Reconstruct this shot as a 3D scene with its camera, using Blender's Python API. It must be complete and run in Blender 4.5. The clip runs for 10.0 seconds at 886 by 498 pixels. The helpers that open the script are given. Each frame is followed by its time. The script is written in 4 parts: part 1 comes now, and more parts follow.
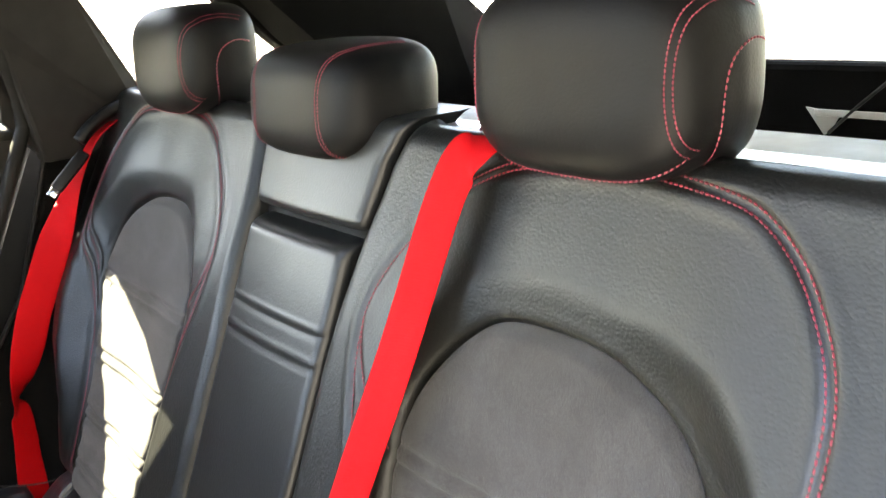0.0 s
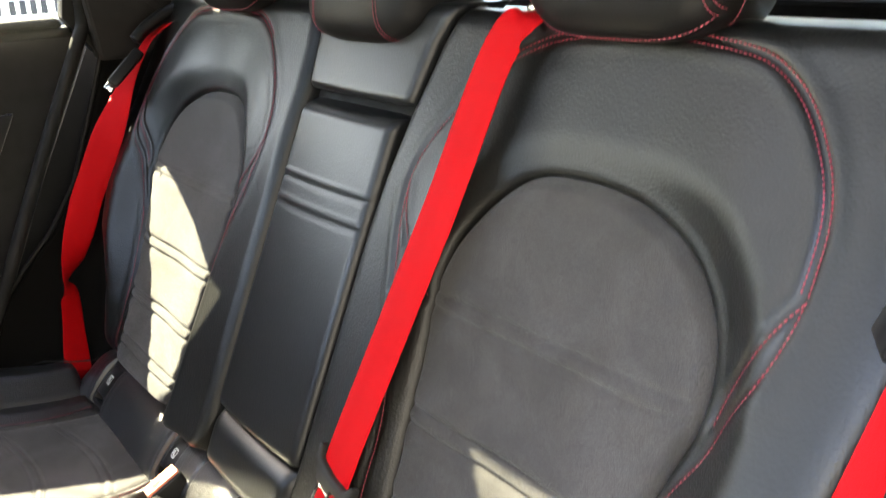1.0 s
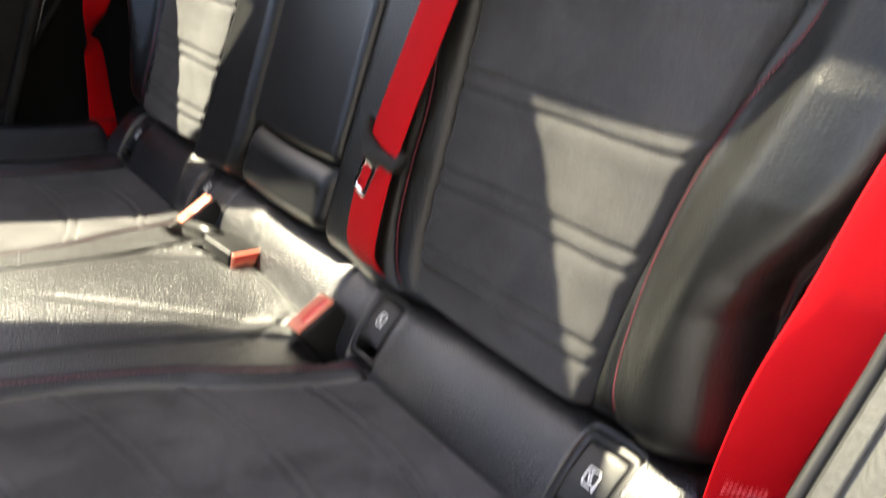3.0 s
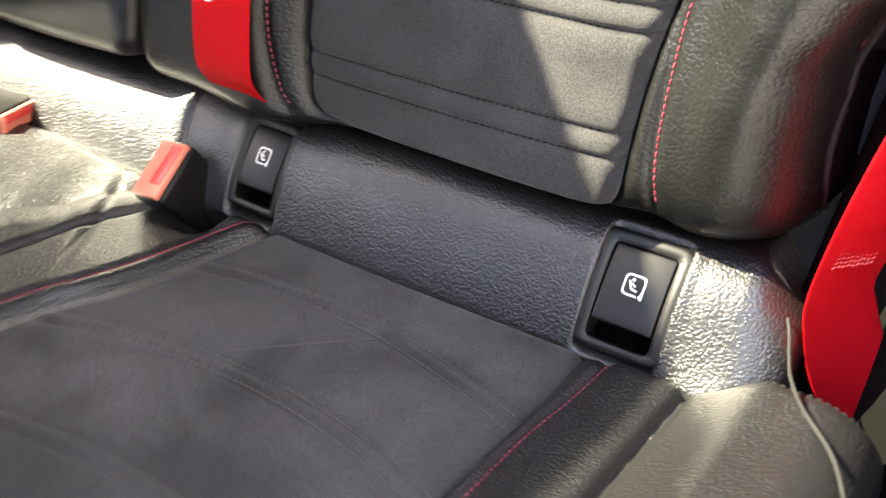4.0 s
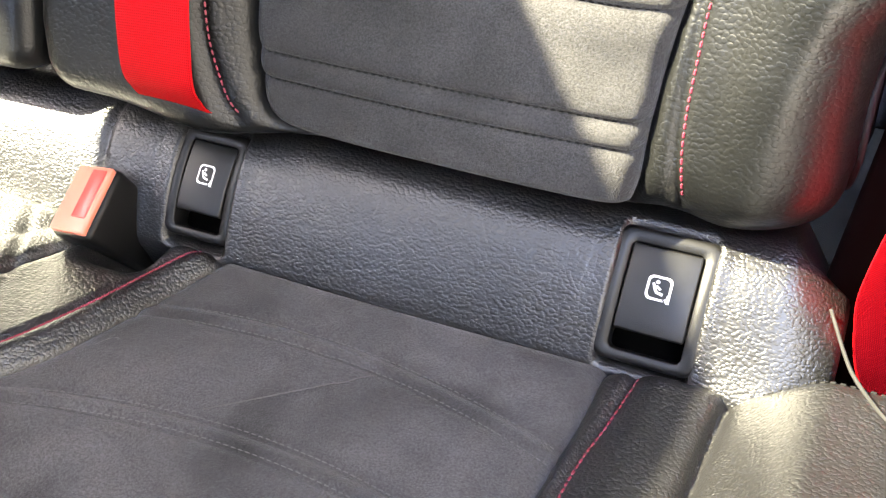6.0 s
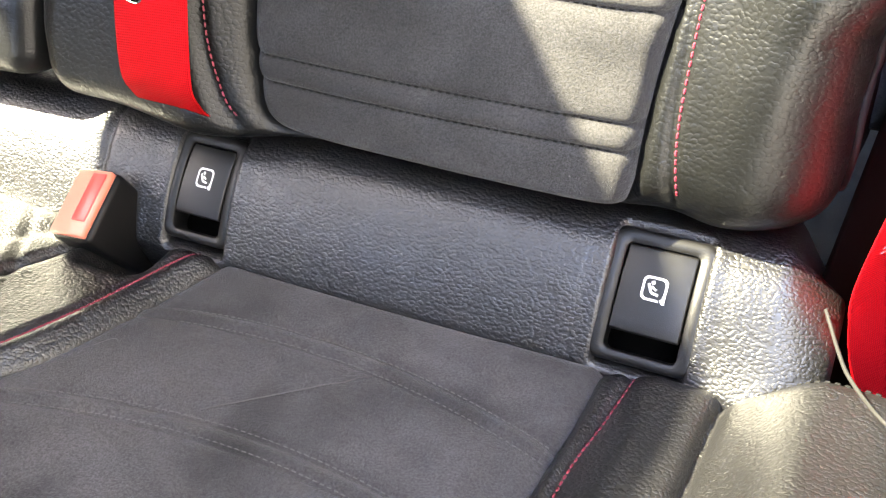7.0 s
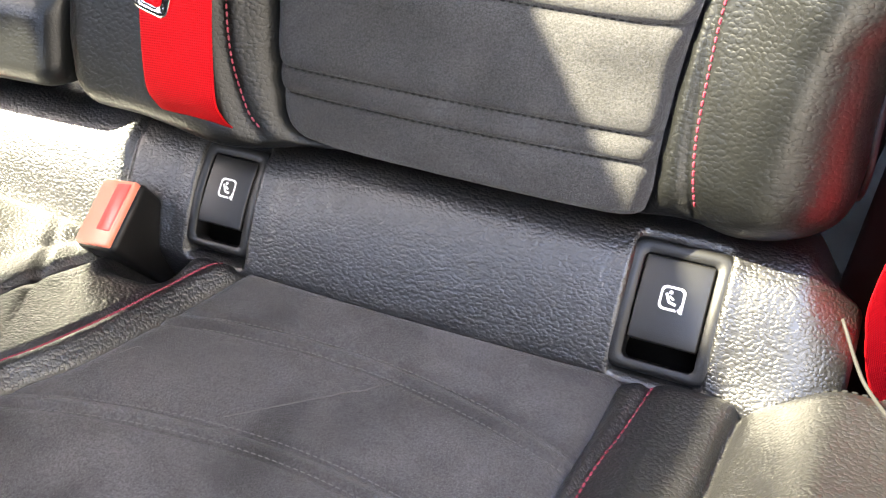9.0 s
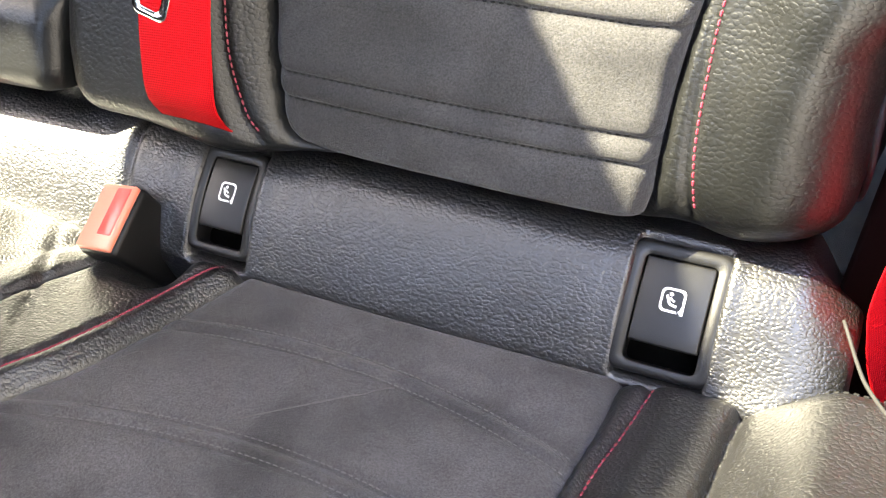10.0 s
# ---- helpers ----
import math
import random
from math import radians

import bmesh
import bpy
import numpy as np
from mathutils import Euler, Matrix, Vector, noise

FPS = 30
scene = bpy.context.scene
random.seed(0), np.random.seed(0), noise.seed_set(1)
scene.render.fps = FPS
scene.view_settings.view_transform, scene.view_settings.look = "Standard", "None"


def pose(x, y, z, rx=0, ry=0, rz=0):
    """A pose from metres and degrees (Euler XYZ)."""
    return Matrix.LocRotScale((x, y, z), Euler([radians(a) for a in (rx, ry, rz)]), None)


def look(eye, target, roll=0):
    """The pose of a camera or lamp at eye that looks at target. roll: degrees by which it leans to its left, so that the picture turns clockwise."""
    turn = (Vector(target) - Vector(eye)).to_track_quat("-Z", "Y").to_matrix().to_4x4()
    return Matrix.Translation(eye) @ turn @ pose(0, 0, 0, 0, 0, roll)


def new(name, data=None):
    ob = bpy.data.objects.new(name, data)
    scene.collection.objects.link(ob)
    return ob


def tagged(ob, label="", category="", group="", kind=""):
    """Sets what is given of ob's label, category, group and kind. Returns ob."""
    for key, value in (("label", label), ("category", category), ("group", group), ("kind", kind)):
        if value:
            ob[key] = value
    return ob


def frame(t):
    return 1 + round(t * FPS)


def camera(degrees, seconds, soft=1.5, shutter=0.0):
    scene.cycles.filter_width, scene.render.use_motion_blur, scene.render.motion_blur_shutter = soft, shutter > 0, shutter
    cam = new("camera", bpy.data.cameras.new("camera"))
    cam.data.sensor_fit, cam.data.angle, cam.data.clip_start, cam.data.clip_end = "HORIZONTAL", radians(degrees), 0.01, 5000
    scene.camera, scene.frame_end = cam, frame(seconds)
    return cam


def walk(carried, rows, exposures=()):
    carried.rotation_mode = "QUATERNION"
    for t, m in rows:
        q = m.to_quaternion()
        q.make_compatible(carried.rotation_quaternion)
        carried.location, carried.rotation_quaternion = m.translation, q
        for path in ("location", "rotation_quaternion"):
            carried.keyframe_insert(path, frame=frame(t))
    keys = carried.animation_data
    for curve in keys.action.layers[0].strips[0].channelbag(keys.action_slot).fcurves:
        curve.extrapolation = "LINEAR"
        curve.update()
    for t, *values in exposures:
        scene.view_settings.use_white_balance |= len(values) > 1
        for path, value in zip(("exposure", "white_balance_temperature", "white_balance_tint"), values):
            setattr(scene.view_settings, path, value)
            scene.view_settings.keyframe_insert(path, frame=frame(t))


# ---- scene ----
cam = camera(50.0, 10.0, 1.25, 0.5)
EXPOSURES = [(0.0, 6.9, 7950, 16), (0.6, 6.5, 7950, 16), (1.5, 6.25, 7800, 18), (2.5, 5.6, 7400, 21), (3.2, 5.5, 7400, 21), (4.3, 6.35, 7500, 20), (5.5, 6.7, 7500, 20), (10.0, 6.65, 7500, 20)]
PATH = [
    (0, (0.822, -0.233, 1.078), (-0.752, 0.868, 0.522), -5.6),
    (0.2, (0.841, -0.249, 1.069), (-0.739, 0.842, 0.511), -4.82),
    (0.3, (0.852, -0.258, 1.064), (-0.732, 0.828, 0.506), -4.38),
    (0.4, (0.865, -0.269, 1.058), (-0.723, 0.810, 0.498), -3.85),
    (0.5, (0.878, -0.281, 1.052), (-0.714, 0.792, 0.491), -3.3),
    (1, (0.89, -0.321, 1.016), (-0.684, 0.748, 0.4), -2.8),
    (1.5, (0.902, -0.338, 0.966), (-0.665, 0.718, 0.312), -2.8),
    (2, (0.895, -0.339, 0.907), (-0.672, 0.689, 0.209), -2.9),
    (2.5, (0.891, -0.35, 0.875), (-0.661, 0.666, 0.128), -2.9),
    (3, (0.878, -0.361, 0.823), (-0.648, 0.616, -0.024), -2.9),
    (3.2, (0.864, -0.364, 0.797), (-0.615, 0.58, -0.162), -4.0),
    (4.3, (0.566, -0.391, 0.777), (-0.115, 0.913, -0.578), -3.9),
    (4.5, (0.55, -0.374, 0.765), (-0.087, 0.951, -0.592), -3.4),
    (5, (0.533, -0.365, 0.753), (-0.055, 0.988, -0.597), -2.0),
    (5.5, (0.532, -0.368, 0.759), (-0.062, 0.981, -0.593), -2.0),
    (7, (0.541, -0.375, 0.756), (-0.079, 0.987, -0.571), -2.6),
    (7.5, (0.538, -0.375, 0.76), (-0.078, 0.982, -0.574), -2.7),
    (8, (0.537, -0.379, 0.761), (-0.085, 0.983, -0.564), -2.5),
    (8.5, (0.538, -0.38, 0.761), (-0.099, 0.979, -0.561), -2.8),
    (9, (0.539, -0.38, 0.762), (-0.108, 0.98, -0.554), -3.2),
    (9.5, (0.541, -0.38, 0.76), (-0.112, 0.983, -0.549), -3.4),
    (10, (0.54, -0.378, 0.763), (-0.113, 0.979, -0.553), -3.7),
]
walk(cam, [(t, look(eye, target, roll)) for t, eye, target, roll in PATH], EXPOSURES)

# ---- light ----
SUN = Vector((-1.0, -0.30, 1.20)).normalized()
world = bpy.data.worlds.new("sky")
scene.world = world
world.use_nodes = True
wn = world.node_tree
sky = wn.nodes.new("ShaderNodeTexSky")
sky.sky_type = "NISHITA"
sky.sun_disc = False
sky.sun_elevation = math.asin(SUN.z)
sky.sun_rotation = math.atan2(SUN.x, SUN.y)
wn.links.new(sky.outputs[0], wn.nodes["Background"].inputs[0])
wn.nodes["Background"].inputs[1].default_value = 0.07
sun_data = bpy.data.lights.new("sun", "SUN")
sun_data.energy = 3.4
sun_data.angle = radians(0.53)
sun_data.color = (0.98, 1.0, 0.85)
sun = new("sun", sun_data)
sun.matrix_world = look(SUN * 20, (0, 0, 0))


# ---- materials ----
def mat(name, colour, rough=0.5, metal=0.0, spec=0.5):
    m = bpy.data.materials.new(name)
    m.use_nodes = True
    b = m.node_tree.nodes["Principled BSDF"]
    b.inputs["Base Color"].default_value = (*colour, 1)
    b.inputs["Roughness"].default_value = rough
    b.inputs["Metallic"].default_value = metal
    b.inputs["Specular IOR Level"].default_value = spec
    return m, m.node_tree, b


def node(nt, kind, **sockets):
    n = nt.nodes.new(kind)
    for key, value in sockets.items():
        n.inputs[key.replace("_", " ")].default_value = value
    return n


def ramp(nt, source, stops):
    r = nt.nodes.new("ShaderNodeValToRGB")
    while len(r.color_ramp.elements) < len(stops):
        r.color_ramp.elements.new(0.5)
    for e, (p, c) in zip(r.color_ramp.elements, stops):
        e.position, e.color = p, (*c, 1) if len(c) == 3 else c
    nt.links.new(source, r.inputs[0])
    return r


def coords(nt, scale=(1, 1, 1)):
    tc = nt.nodes.new("ShaderNodeTexCoord")
    mp = nt.nodes.new("ShaderNodeMapping")
    mp.inputs["Scale"].default_value = scale
    nt.links.new(tc.outputs["Object"], mp.inputs[0])
    return mp.outputs[0]


def leather(name, colour, rough=0.42, grain=330.0, depth=0.00035, spec=0.5):
    """Pebbled leather: smooth rounded cells parted by thin creases of uneven depth, faint broad wear."""
    m, nt, b = mat(name, colour, rough, 0, spec)
    at = coords(nt, (0.78, 1.0, 1.12))
    warp = node(nt, "ShaderNodeTexNoise", Scale=grain * 0.40, Detail=1.0)
    nt.links.new(at, warp.inputs["Vector"])
    add = nt.nodes.new("ShaderNodeVectorMath")
    add.operation = "MULTIPLY_ADD"
    add.inputs[1].default_value = (0.55 / grain,) * 3
    nt.links.new(warp.outputs["Color"], add.inputs[0])
    nt.links.new(at, add.inputs[2])
    cell = node(nt, "ShaderNodeTexVoronoi", Scale=grain)
    cell.feature = "SMOOTH_F1"
    cell.inputs["Smoothness"].default_value = 0.03
    nt.links.new(add.outputs[0], cell.inputs["Vector"])
    crease = ramp(nt, cell.outputs["Distance"], [(0.0, (1, 1, 1)), (0.38, (0.95,) * 3), (0.52, (0.62,) * 3), (0.62, (0.14,) * 3), (0.74, (0, 0, 0))])
    crease.color_ramp.interpolation = "B_SPLINE"
    # some creases run deep, others fade away
    vary = node(nt, "ShaderNodeTexNoise", Scale=grain * 0.22, Detail=2.0)
    nt.links.new(at, vary.inputs["Vector"])
    amount = ramp(nt, vary.outputs[0], [(0.30, (0.55,) * 3), (0.62, (1, 1, 1))])
    relief = nt.nodes.new("ShaderNodeMath")
    relief.operation = "MULTIPLY"
    nt.links.new(crease.outputs[0], relief.inputs[0])
    nt.links.new(amount.outputs[0], relief.inputs[1])
    swell = node(nt, "ShaderNodeTexNoise", Scale=grain * 0.5, Detail=0.0)
    nt.links.new(at, swell.inputs["Vector"])
    broad = node(nt, "ShaderNodeTexNoise", Scale=9.0, Detail=3.0)
    nt.links.new(at, broad.inputs["Vector"])
    mixh = nt.nodes.new("ShaderNodeMath")
    mixh.operation = "MULTIPLY_ADD"
    mixh.inputs[1].default_value = 0.12
    nt.links.new(swell.outputs[0], mixh.inputs[0])
    nt.links.new(relief.outputs[0], mixh.inputs[2])
    bump = node(nt, "ShaderNodeBump", Strength=1.0, Distance=depth)
    nt.links.new(mixh.outputs[0], bump.inputs["Height"])
    nt.links.new(bump.outputs[0], b.inputs["Normal"])
    rr = ramp(nt, broad.outputs[0], [(0.3, (rough - 0.02,) * 3), (0.7, (rough + 0.03,) * 3)])
    nt.links.new(rr.outputs[0], b.inputs["Roughness"])
    c = Vector(colour)
    cc = ramp(nt, broad.outputs[0], [(0.3, tuple(c * 0.85)), (0.7, tuple(c * 1.15))])
    nt.links.new(cc.outputs[0], b.inputs["Base Color"])
    return m


def suede(name, colour, brushing=0.70):
    """Microfibre suede: brushed patches of nap and a fine fibrous relief."""
    m, nt, b = mat(name, colour, 0.9, 0, 0.25)
    at = coords(nt)
    broad = node(nt, "ShaderNodeTexNoise", Scale=14.0, Detail=4.0, Roughness=0.6, Distortion=0.6)
    nt.links.new(at, broad.inputs["Vector"])
    fine = node(nt, "ShaderNodeTexNoise", Scale=900.0, Detail=4.0, Roughness=0.65)
    nt.links.new(at, fine.inputs["Vector"])
    c = Vector(colour)
    base = ramp(nt, broad.outputs[0], [(0.32, tuple(c * 0.75)), (0.5, tuple(c)), (0.68, tuple(c * 1.3))])
    speck = ramp(nt, fine.outputs[0], [(0.34, (0.55,) * 3), (0.66, (1.45,) * 3)])
    # brushed patches with a clear border where the nap lies the other way
    nap = node(nt, "ShaderNodeTexNoise", Scale=8.5, Detail=3.0, Roughness=0.45, Distortion=1.1)
    nt.links.new(at, nap.inputs["Vector"])
    brushed = ramp(nt, nap.outputs[0], [(0.40, (brushing,) * 3), (0.52, (1.02,) * 3), (0.64, (1.5 - 0.5 * brushing - 0.02,) * 3)])
    laid = nt.nodes.new("ShaderNodeMix")
    laid.data_type, laid.blend_type = "RGBA", "MULTIPLY"
    laid.inputs[0].default_value = 1.0
    nt.links.new(base.outputs[0], laid.inputs[6])
    nt.links.new(brushed.outputs[0], laid.inputs[7])
    mul = nt.nodes.new("ShaderNodeMix")
    mul.data_type, mul.blend_type = "RGBA", "MULTIPLY"
    mul.inputs[0].default_value = 1.0
    nt.links.new(laid.outputs[2], mul.inputs[6])
    nt.links.new(speck.outputs[0], mul.inputs[7])
    nt.links.new(mul.outputs[2], b.inputs["Base Color"])
    b.inputs["Sheen Weight"].default_value = 0.12
    b.inputs["Sheen Roughness"].default_value = 0.45
    bump = node(nt, "ShaderNodeBump", Strength=1.0, Distance=0.0008)
    nt.links.new(fine.outputs[0], bump.inputs["Height"])
    nt.links.new(bump.outputs[0], b.inputs["Normal"])
    return m


def plastic(name, colour, rough=0.45, grain=900.0, depth=0.00008, spec=0.5):
    m, nt, b = mat(name, colour, rough, 0, spec)
    at = coords(nt)
    fine = node(nt, "ShaderNodeTexNoise", Scale=grain, Detail=2.0)
    nt.links.new(at, fine.inputs["Vector"])
    broad = node(nt, "ShaderNodeTexNoise", Scale=25.0, Detail=4.0)
    nt.links.new(at, broad.inputs["Vector"])
    bump = node(nt, "ShaderNodeBump", Strength=0.6, Distance=depth)
    nt.links.new(fine.outputs[0], bump.inputs["Height"])
    nt.links.new(bump.outputs[0], b.inputs["Normal"])
    rr = ramp(nt, broad.outputs[0], [(0.35, (rough * 0.85,) * 3), (0.7, (min(1, rough * 1.2),) * 3)])
    nt.links.new(rr.outputs[0], b.inputs["Roughness"])
    return m


def webbing(name, colour):
    """Woven belt: fine ribs across, close twill along."""
    m, nt, b = mat(name, colour, 0.65, 0, 0.08)
    tc = nt.nodes.new("ShaderNodeTexCoord")
    ribs = node(nt, "ShaderNodeTexWave", Scale=1.0)
    ribs.bands_direction = "X"
    mp = nt.nodes.new("ShaderNodeMapping")
    mp.inputs["Scale"].default_value = (26.0, 0.0, 1.0)
    nt.links.new(tc.outputs["UV"], mp.inputs[0])
    nt.links.new(mp.outputs[0], ribs.inputs["Vector"])
    weft = node(nt, "ShaderNodeTexWave", Scale=1.0)
    weft.bands_direction = "Y"
    mp2 = nt.nodes.new("ShaderNodeMapping")
    mp2.inputs["Scale"].default_value = (0.0, 22.0, 1.0)
    nt.links.new(tc.outputs["UV"], mp2.inputs[0])
    nt.links.new(mp2.outputs[0], weft.inputs["Vector"])
    both = nt.nodes.new("ShaderNodeMath")
    both.operation = "ADD"
    nt.links.new(ribs.outputs["Fac"], both.inputs[0])
    nt.links.new(weft.outputs["Fac"], both.inputs[1])
    bump = node(nt, "ShaderNodeBump", Strength=0.6, Distance=0.00025)
    nt.links.new(both.outputs[0], bump.inputs["Height"])
    nt.links.new(bump.outputs[0], b.inputs["Normal"])
    c = Vector(colour)
    cc = ramp(nt, both.outputs[0], [(0.2, tuple(c * 0.62)), (1.0, tuple(c * 1.10))])
    nt.links.new(cc.outputs[0], b.inputs["Base Color"])
    return m


def glass(name, tint, rough=0.0):
    m = bpy.data.materials.new(name)
    m.use_nodes = True
    nt = m.node_tree
    nt.nodes.clear()
    out = nt.nodes.new("ShaderNodeOutputMaterial")
    tr = nt.nodes.new("ShaderNodeBsdfTransparent")
    tr.inputs[0].default_value = (*tint, 1)
    gl = nt.nodes.new("ShaderNodeBsdfGlossy")
    gl.inputs["Roughness"].default_value = rough
    lw = nt.nodes.new("ShaderNodeLayerWeight")
    fr = nt.nodes.new("ShaderNodeMath")
    fr.operation = "POWER"
    fr.inputs[1].default_value = 5.0
    nt.links.new(lw.outputs["Facing"], fr.inputs[0])
    low = nt.nodes.new("ShaderNodeMath")
    low.operation = "MULTIPLY_ADD"
    low.inputs[1].default_value, low.inputs[2].default_value = 0.9, 0.03
    nt.links.new(fr.outputs[0], low.inputs[0])
    mx = nt.nodes.new("ShaderNodeMixShader")
    nt.links.new(low.outputs[0], mx.inputs[0])
    nt.links.new(tr.outputs[0], mx.inputs[1])
    nt.links.new(gl.outputs[0], mx.inputs[2])
    nt.links.new(mx.outputs[0], out.inputs[0])
    return m


LEATHER = leather("black_leather", (0.0082, 0.0081, 0.0086), 0.37, 560.0, 0.00025, 0.80)
LEATHER_BACK = leather("black_back_leather", (0.0050, 0.0053, 0.0051), 0.38, 430.0, 0.00014, 0.36)
LEATHER_SMOOTH = leather("smooth_black_leather", (0.0080, 0.0084, 0.0088), 0.33, 480.0, 0.00007, 0.36)
SUEDE = suede("charcoal_suede", (0.0310, 0.0306, 0.0316), 0.88)
SUEDE_SEAT = suede("brushed_charcoal_suede", (0.0405, 0.0384, 0.0396), 0.60)
THREAD_PINK = plastic("pale_red_thread", (0.75, 0.10, 0.10), 0.6, 2500.0, 0.0002)
THREAD_DARK = plastic("dark_thread", (0.010, 0.010, 0.010), 0.9, 2500.0, 0.0002, 0.1)
THREAD_GREY = plastic("grey_thread", (0.060, 0.056, 0.056), 0.7, 2500.0, 0.0002)
STITCH = plastic("red_thread", (0.19, 0.015, 0.032), 0.6, 2500.0, 0.0002)
BELT = webbing("red_webbing", (0.44, 0.004, 0.007))
HEADREST = leather("matte_headrest_leather", (0.0037, 0.0036, 0.0039), 0.52, 420.0, 0.00004, 0.15)
PILLAR_GREY = plastic("warm_grey_pillar_cloth", (0.0165, 0.0156, 0.0152), 0.9, 900.0, 0.0002, 0.2)
PLASTIC = plastic("black_plastic", (0.0034, 0.0034, 0.0036), 0.48, 900.0, 0.00008, 0.26)
PLASTIC_SATIN = plastic("satin_black_plastic", (0.0052, 0.0052, 0.0054), 0.40, 1600.0, 0.00012, 0.36)
PLASTIC_GREY = plastic("grey_trim_plastic", (0.0125, 0.0120, 0.0116), 0.68, 600.0, 0.00012, 0.25)
RED_PLASTIC = plastic("red_button_plastic", (0.72, 0.06, 0.05), 0.30)
WHITE_PRINT = plastic("white_print", (0.75, 0.75, 0.72), 0.6)
CHROME = mat("chrome", (0.75, 0.75, 0.76), 0.15, 1.0)[0]
ALUMINIUM = mat("satin_aluminium", (0.6, 0.6, 0.6), 0.35, 1.0)[0]
PILLAR_CLOTH = plastic("black_pillar_cloth", (0.0042, 0.0040, 0.0038), 0.95, 1200.0, 0.0002, 0.03)
BUTTON_RIM = plastic("pale_red_plastic", (0.74, 0.21, 0.14), 0.35)
APERTURE = leather("grey_aperture_vinyl", (0.0095, 0.0100, 0.0094), 0.58, 400.0, 0.00015, 0.35)
# near-black colour that carries the shade inside the anchor openings
RECESS_SHADE = plastic("recess_shade_black", (0.0015, 0.0015, 0.0015), 0.95, 900.0, 0.0002, 0.02)
RUBBER = plastic("black_rubber", (0.007, 0.007, 0.007), 0.7, 900.0, 0.00008, 0.25)
HEADLINER = plastic("dark_headliner_cloth", (0.03, 0.028, 0.027), 0.95, 1200.0, 0.0003)
CARPET = plastic("black_carpet", (0.02, 0.02, 0.021), 0.95, 700.0, 0.001)
SHELF = plastic("grey_shelf_cover", (0.10, 0.098, 0.095), 0.6, 800.0, 0.0001)
PALE_BAND = plastic("pale_band_surface", (0.45, 0.44, 0.40), 0.8, 800.0, 0.0002)
PIPING = plastic("grey_cord", (0.009, 0.0086, 0.008), 0.85, 1500.0, 0.0003)
GLASS = glass("clear_glass", (0.575, 0.585, 0.56))
BLOCKER_WALL = plastic("dark_light_blocker", (0.05, 0.05, 0.05), 0.9, 20.0, 0.002)
ROOF_GLASS = glass("tinted_roof_glass", (0.475, 0.48, 0.455))


# ---- mesh helpers ----
def mesh_object(name, verts, faces, material, smooth=True, uvs=None):
    me = bpy.data.meshes.new(name)
    me.from_pydata([tuple(map(float, v)) for v in verts], [], faces)
    if smooth:
        me.polygons.foreach_set("use_smooth", [True] * len(me.polygons))
    if uvs is not None:
        layer = me.uv_layers.new(name="uv")
        loops = np.zeros(len(me.loops), dtype=np.int32)
        me.loops.foreach_get("vertex_index", loops)
        layer.data.foreach_set("uv", np.asarray(uvs, dtype=np.float32)[loops].ravel())
    me.materials.append(material)
    me.update()
    return new(name, me)


def thing(name, at, label, category, group="", kind=""):
    e = new(name)
    e.empty_display_size = 0.02
    e.location = at
    return tagged(e, label, category, group, kind)


def under(ob, parent, label=""):
    """Make ob a part of parent while its mesh keeps world coordinates."""
    ob.parent = parent
    base = Vector(parent.location)
    p = parent.parent
    if p is not None and parent.type == "EMPTY":
        base = base + p.location
    if parent.type == "EMPTY":
        ob.matrix_parent_inverse = Matrix.Translation(-base)
    return tagged(ob, label)


def part(name, geometry, material, parent, label="", smooth=True, uvs=None):
    """geometry: (verts, faces) or a bmesh."""
    if isinstance(geometry, bmesh.types.BMesh):
        me = bpy.data.meshes.new(name)
        geometry.to_mesh(me)
        geometry.free()
        if smooth:
            me.polygons.foreach_set("use_smooth", [True] * len(me.polygons))
        me.materials.append(material)
        ob = new(name, me)
    else:
        ob = mesh_object(name, geometry[0], geometry[1], material, smooth, uvs)
    return under(ob, parent, label)


def grid_faces(nu, nv, flip=False):
    f = []
    for j in range(nv - 1):
        for i in range(nu - 1):
            a = j * nu + i
            q = (a, a + 1, a + nu + 1, a + nu)
            f.append(q[::-1] if flip else q)
    return f


def skirted(P, push, flip=False):
    """A grid of points (nv, nu, 3) with its border pushed by a vector, to give it depth."""
    nv, nu, _ = P.shape
    verts = [tuple(p) for p in P.reshape(-1, 3)]
    faces = grid_faces(nu, nv, flip)
    ring = [(0, i) for i in range(nu)] + [(j, nu - 1) for j in range(1, nv)] + [(nv - 1, i) for i in range(nu - 2, -1, -1)] + [(j, 0) for j in range(nv - 2, 0, -1)]
    base = len(verts)
    for j, i in ring:
        verts.append(tuple(P[j, i] + np.array(push)))
    n = len(ring)
    for k in range(n):
        a = ring[k][0] * nu + ring[k][1]
        b = ring[(k + 1) % n][0] * nu + ring[(k + 1) % n][1]
        q = (a, base + k, base + (k + 1) % n, b)
        faces.append(q[::-1] if flip else q)
    return verts, faces


def spline(points, n=12, closed=False):
    """Catmull-Rom through points, n steps to each span."""
    P = [np.array(p, float) for p in points]
    m = len(P)
    out = []
    for i in range(m if closed else m - 1):
        p0 = P[i - 1] if (closed or i > 0) else 2 * P[0] - P[1]
        p1, p2 = P[i], P[(i + 1) % m]
        p3 = P[(i + 2) % m] if (closed or i + 2 < m) else 2 * P[-1] - P[-2]
        for k in range(n):
            t = k / n
            out.append(0.5 * (2 * p1 + (p2 - p0) * t + (2 * p0 - 5 * p1 + 4 * p2 - p3) * t * t + (3 * p1 - p0 - 3 * p2 + p3) * t ** 3))
    if not closed:
        out.append(P[-1])
    return np.array(out)


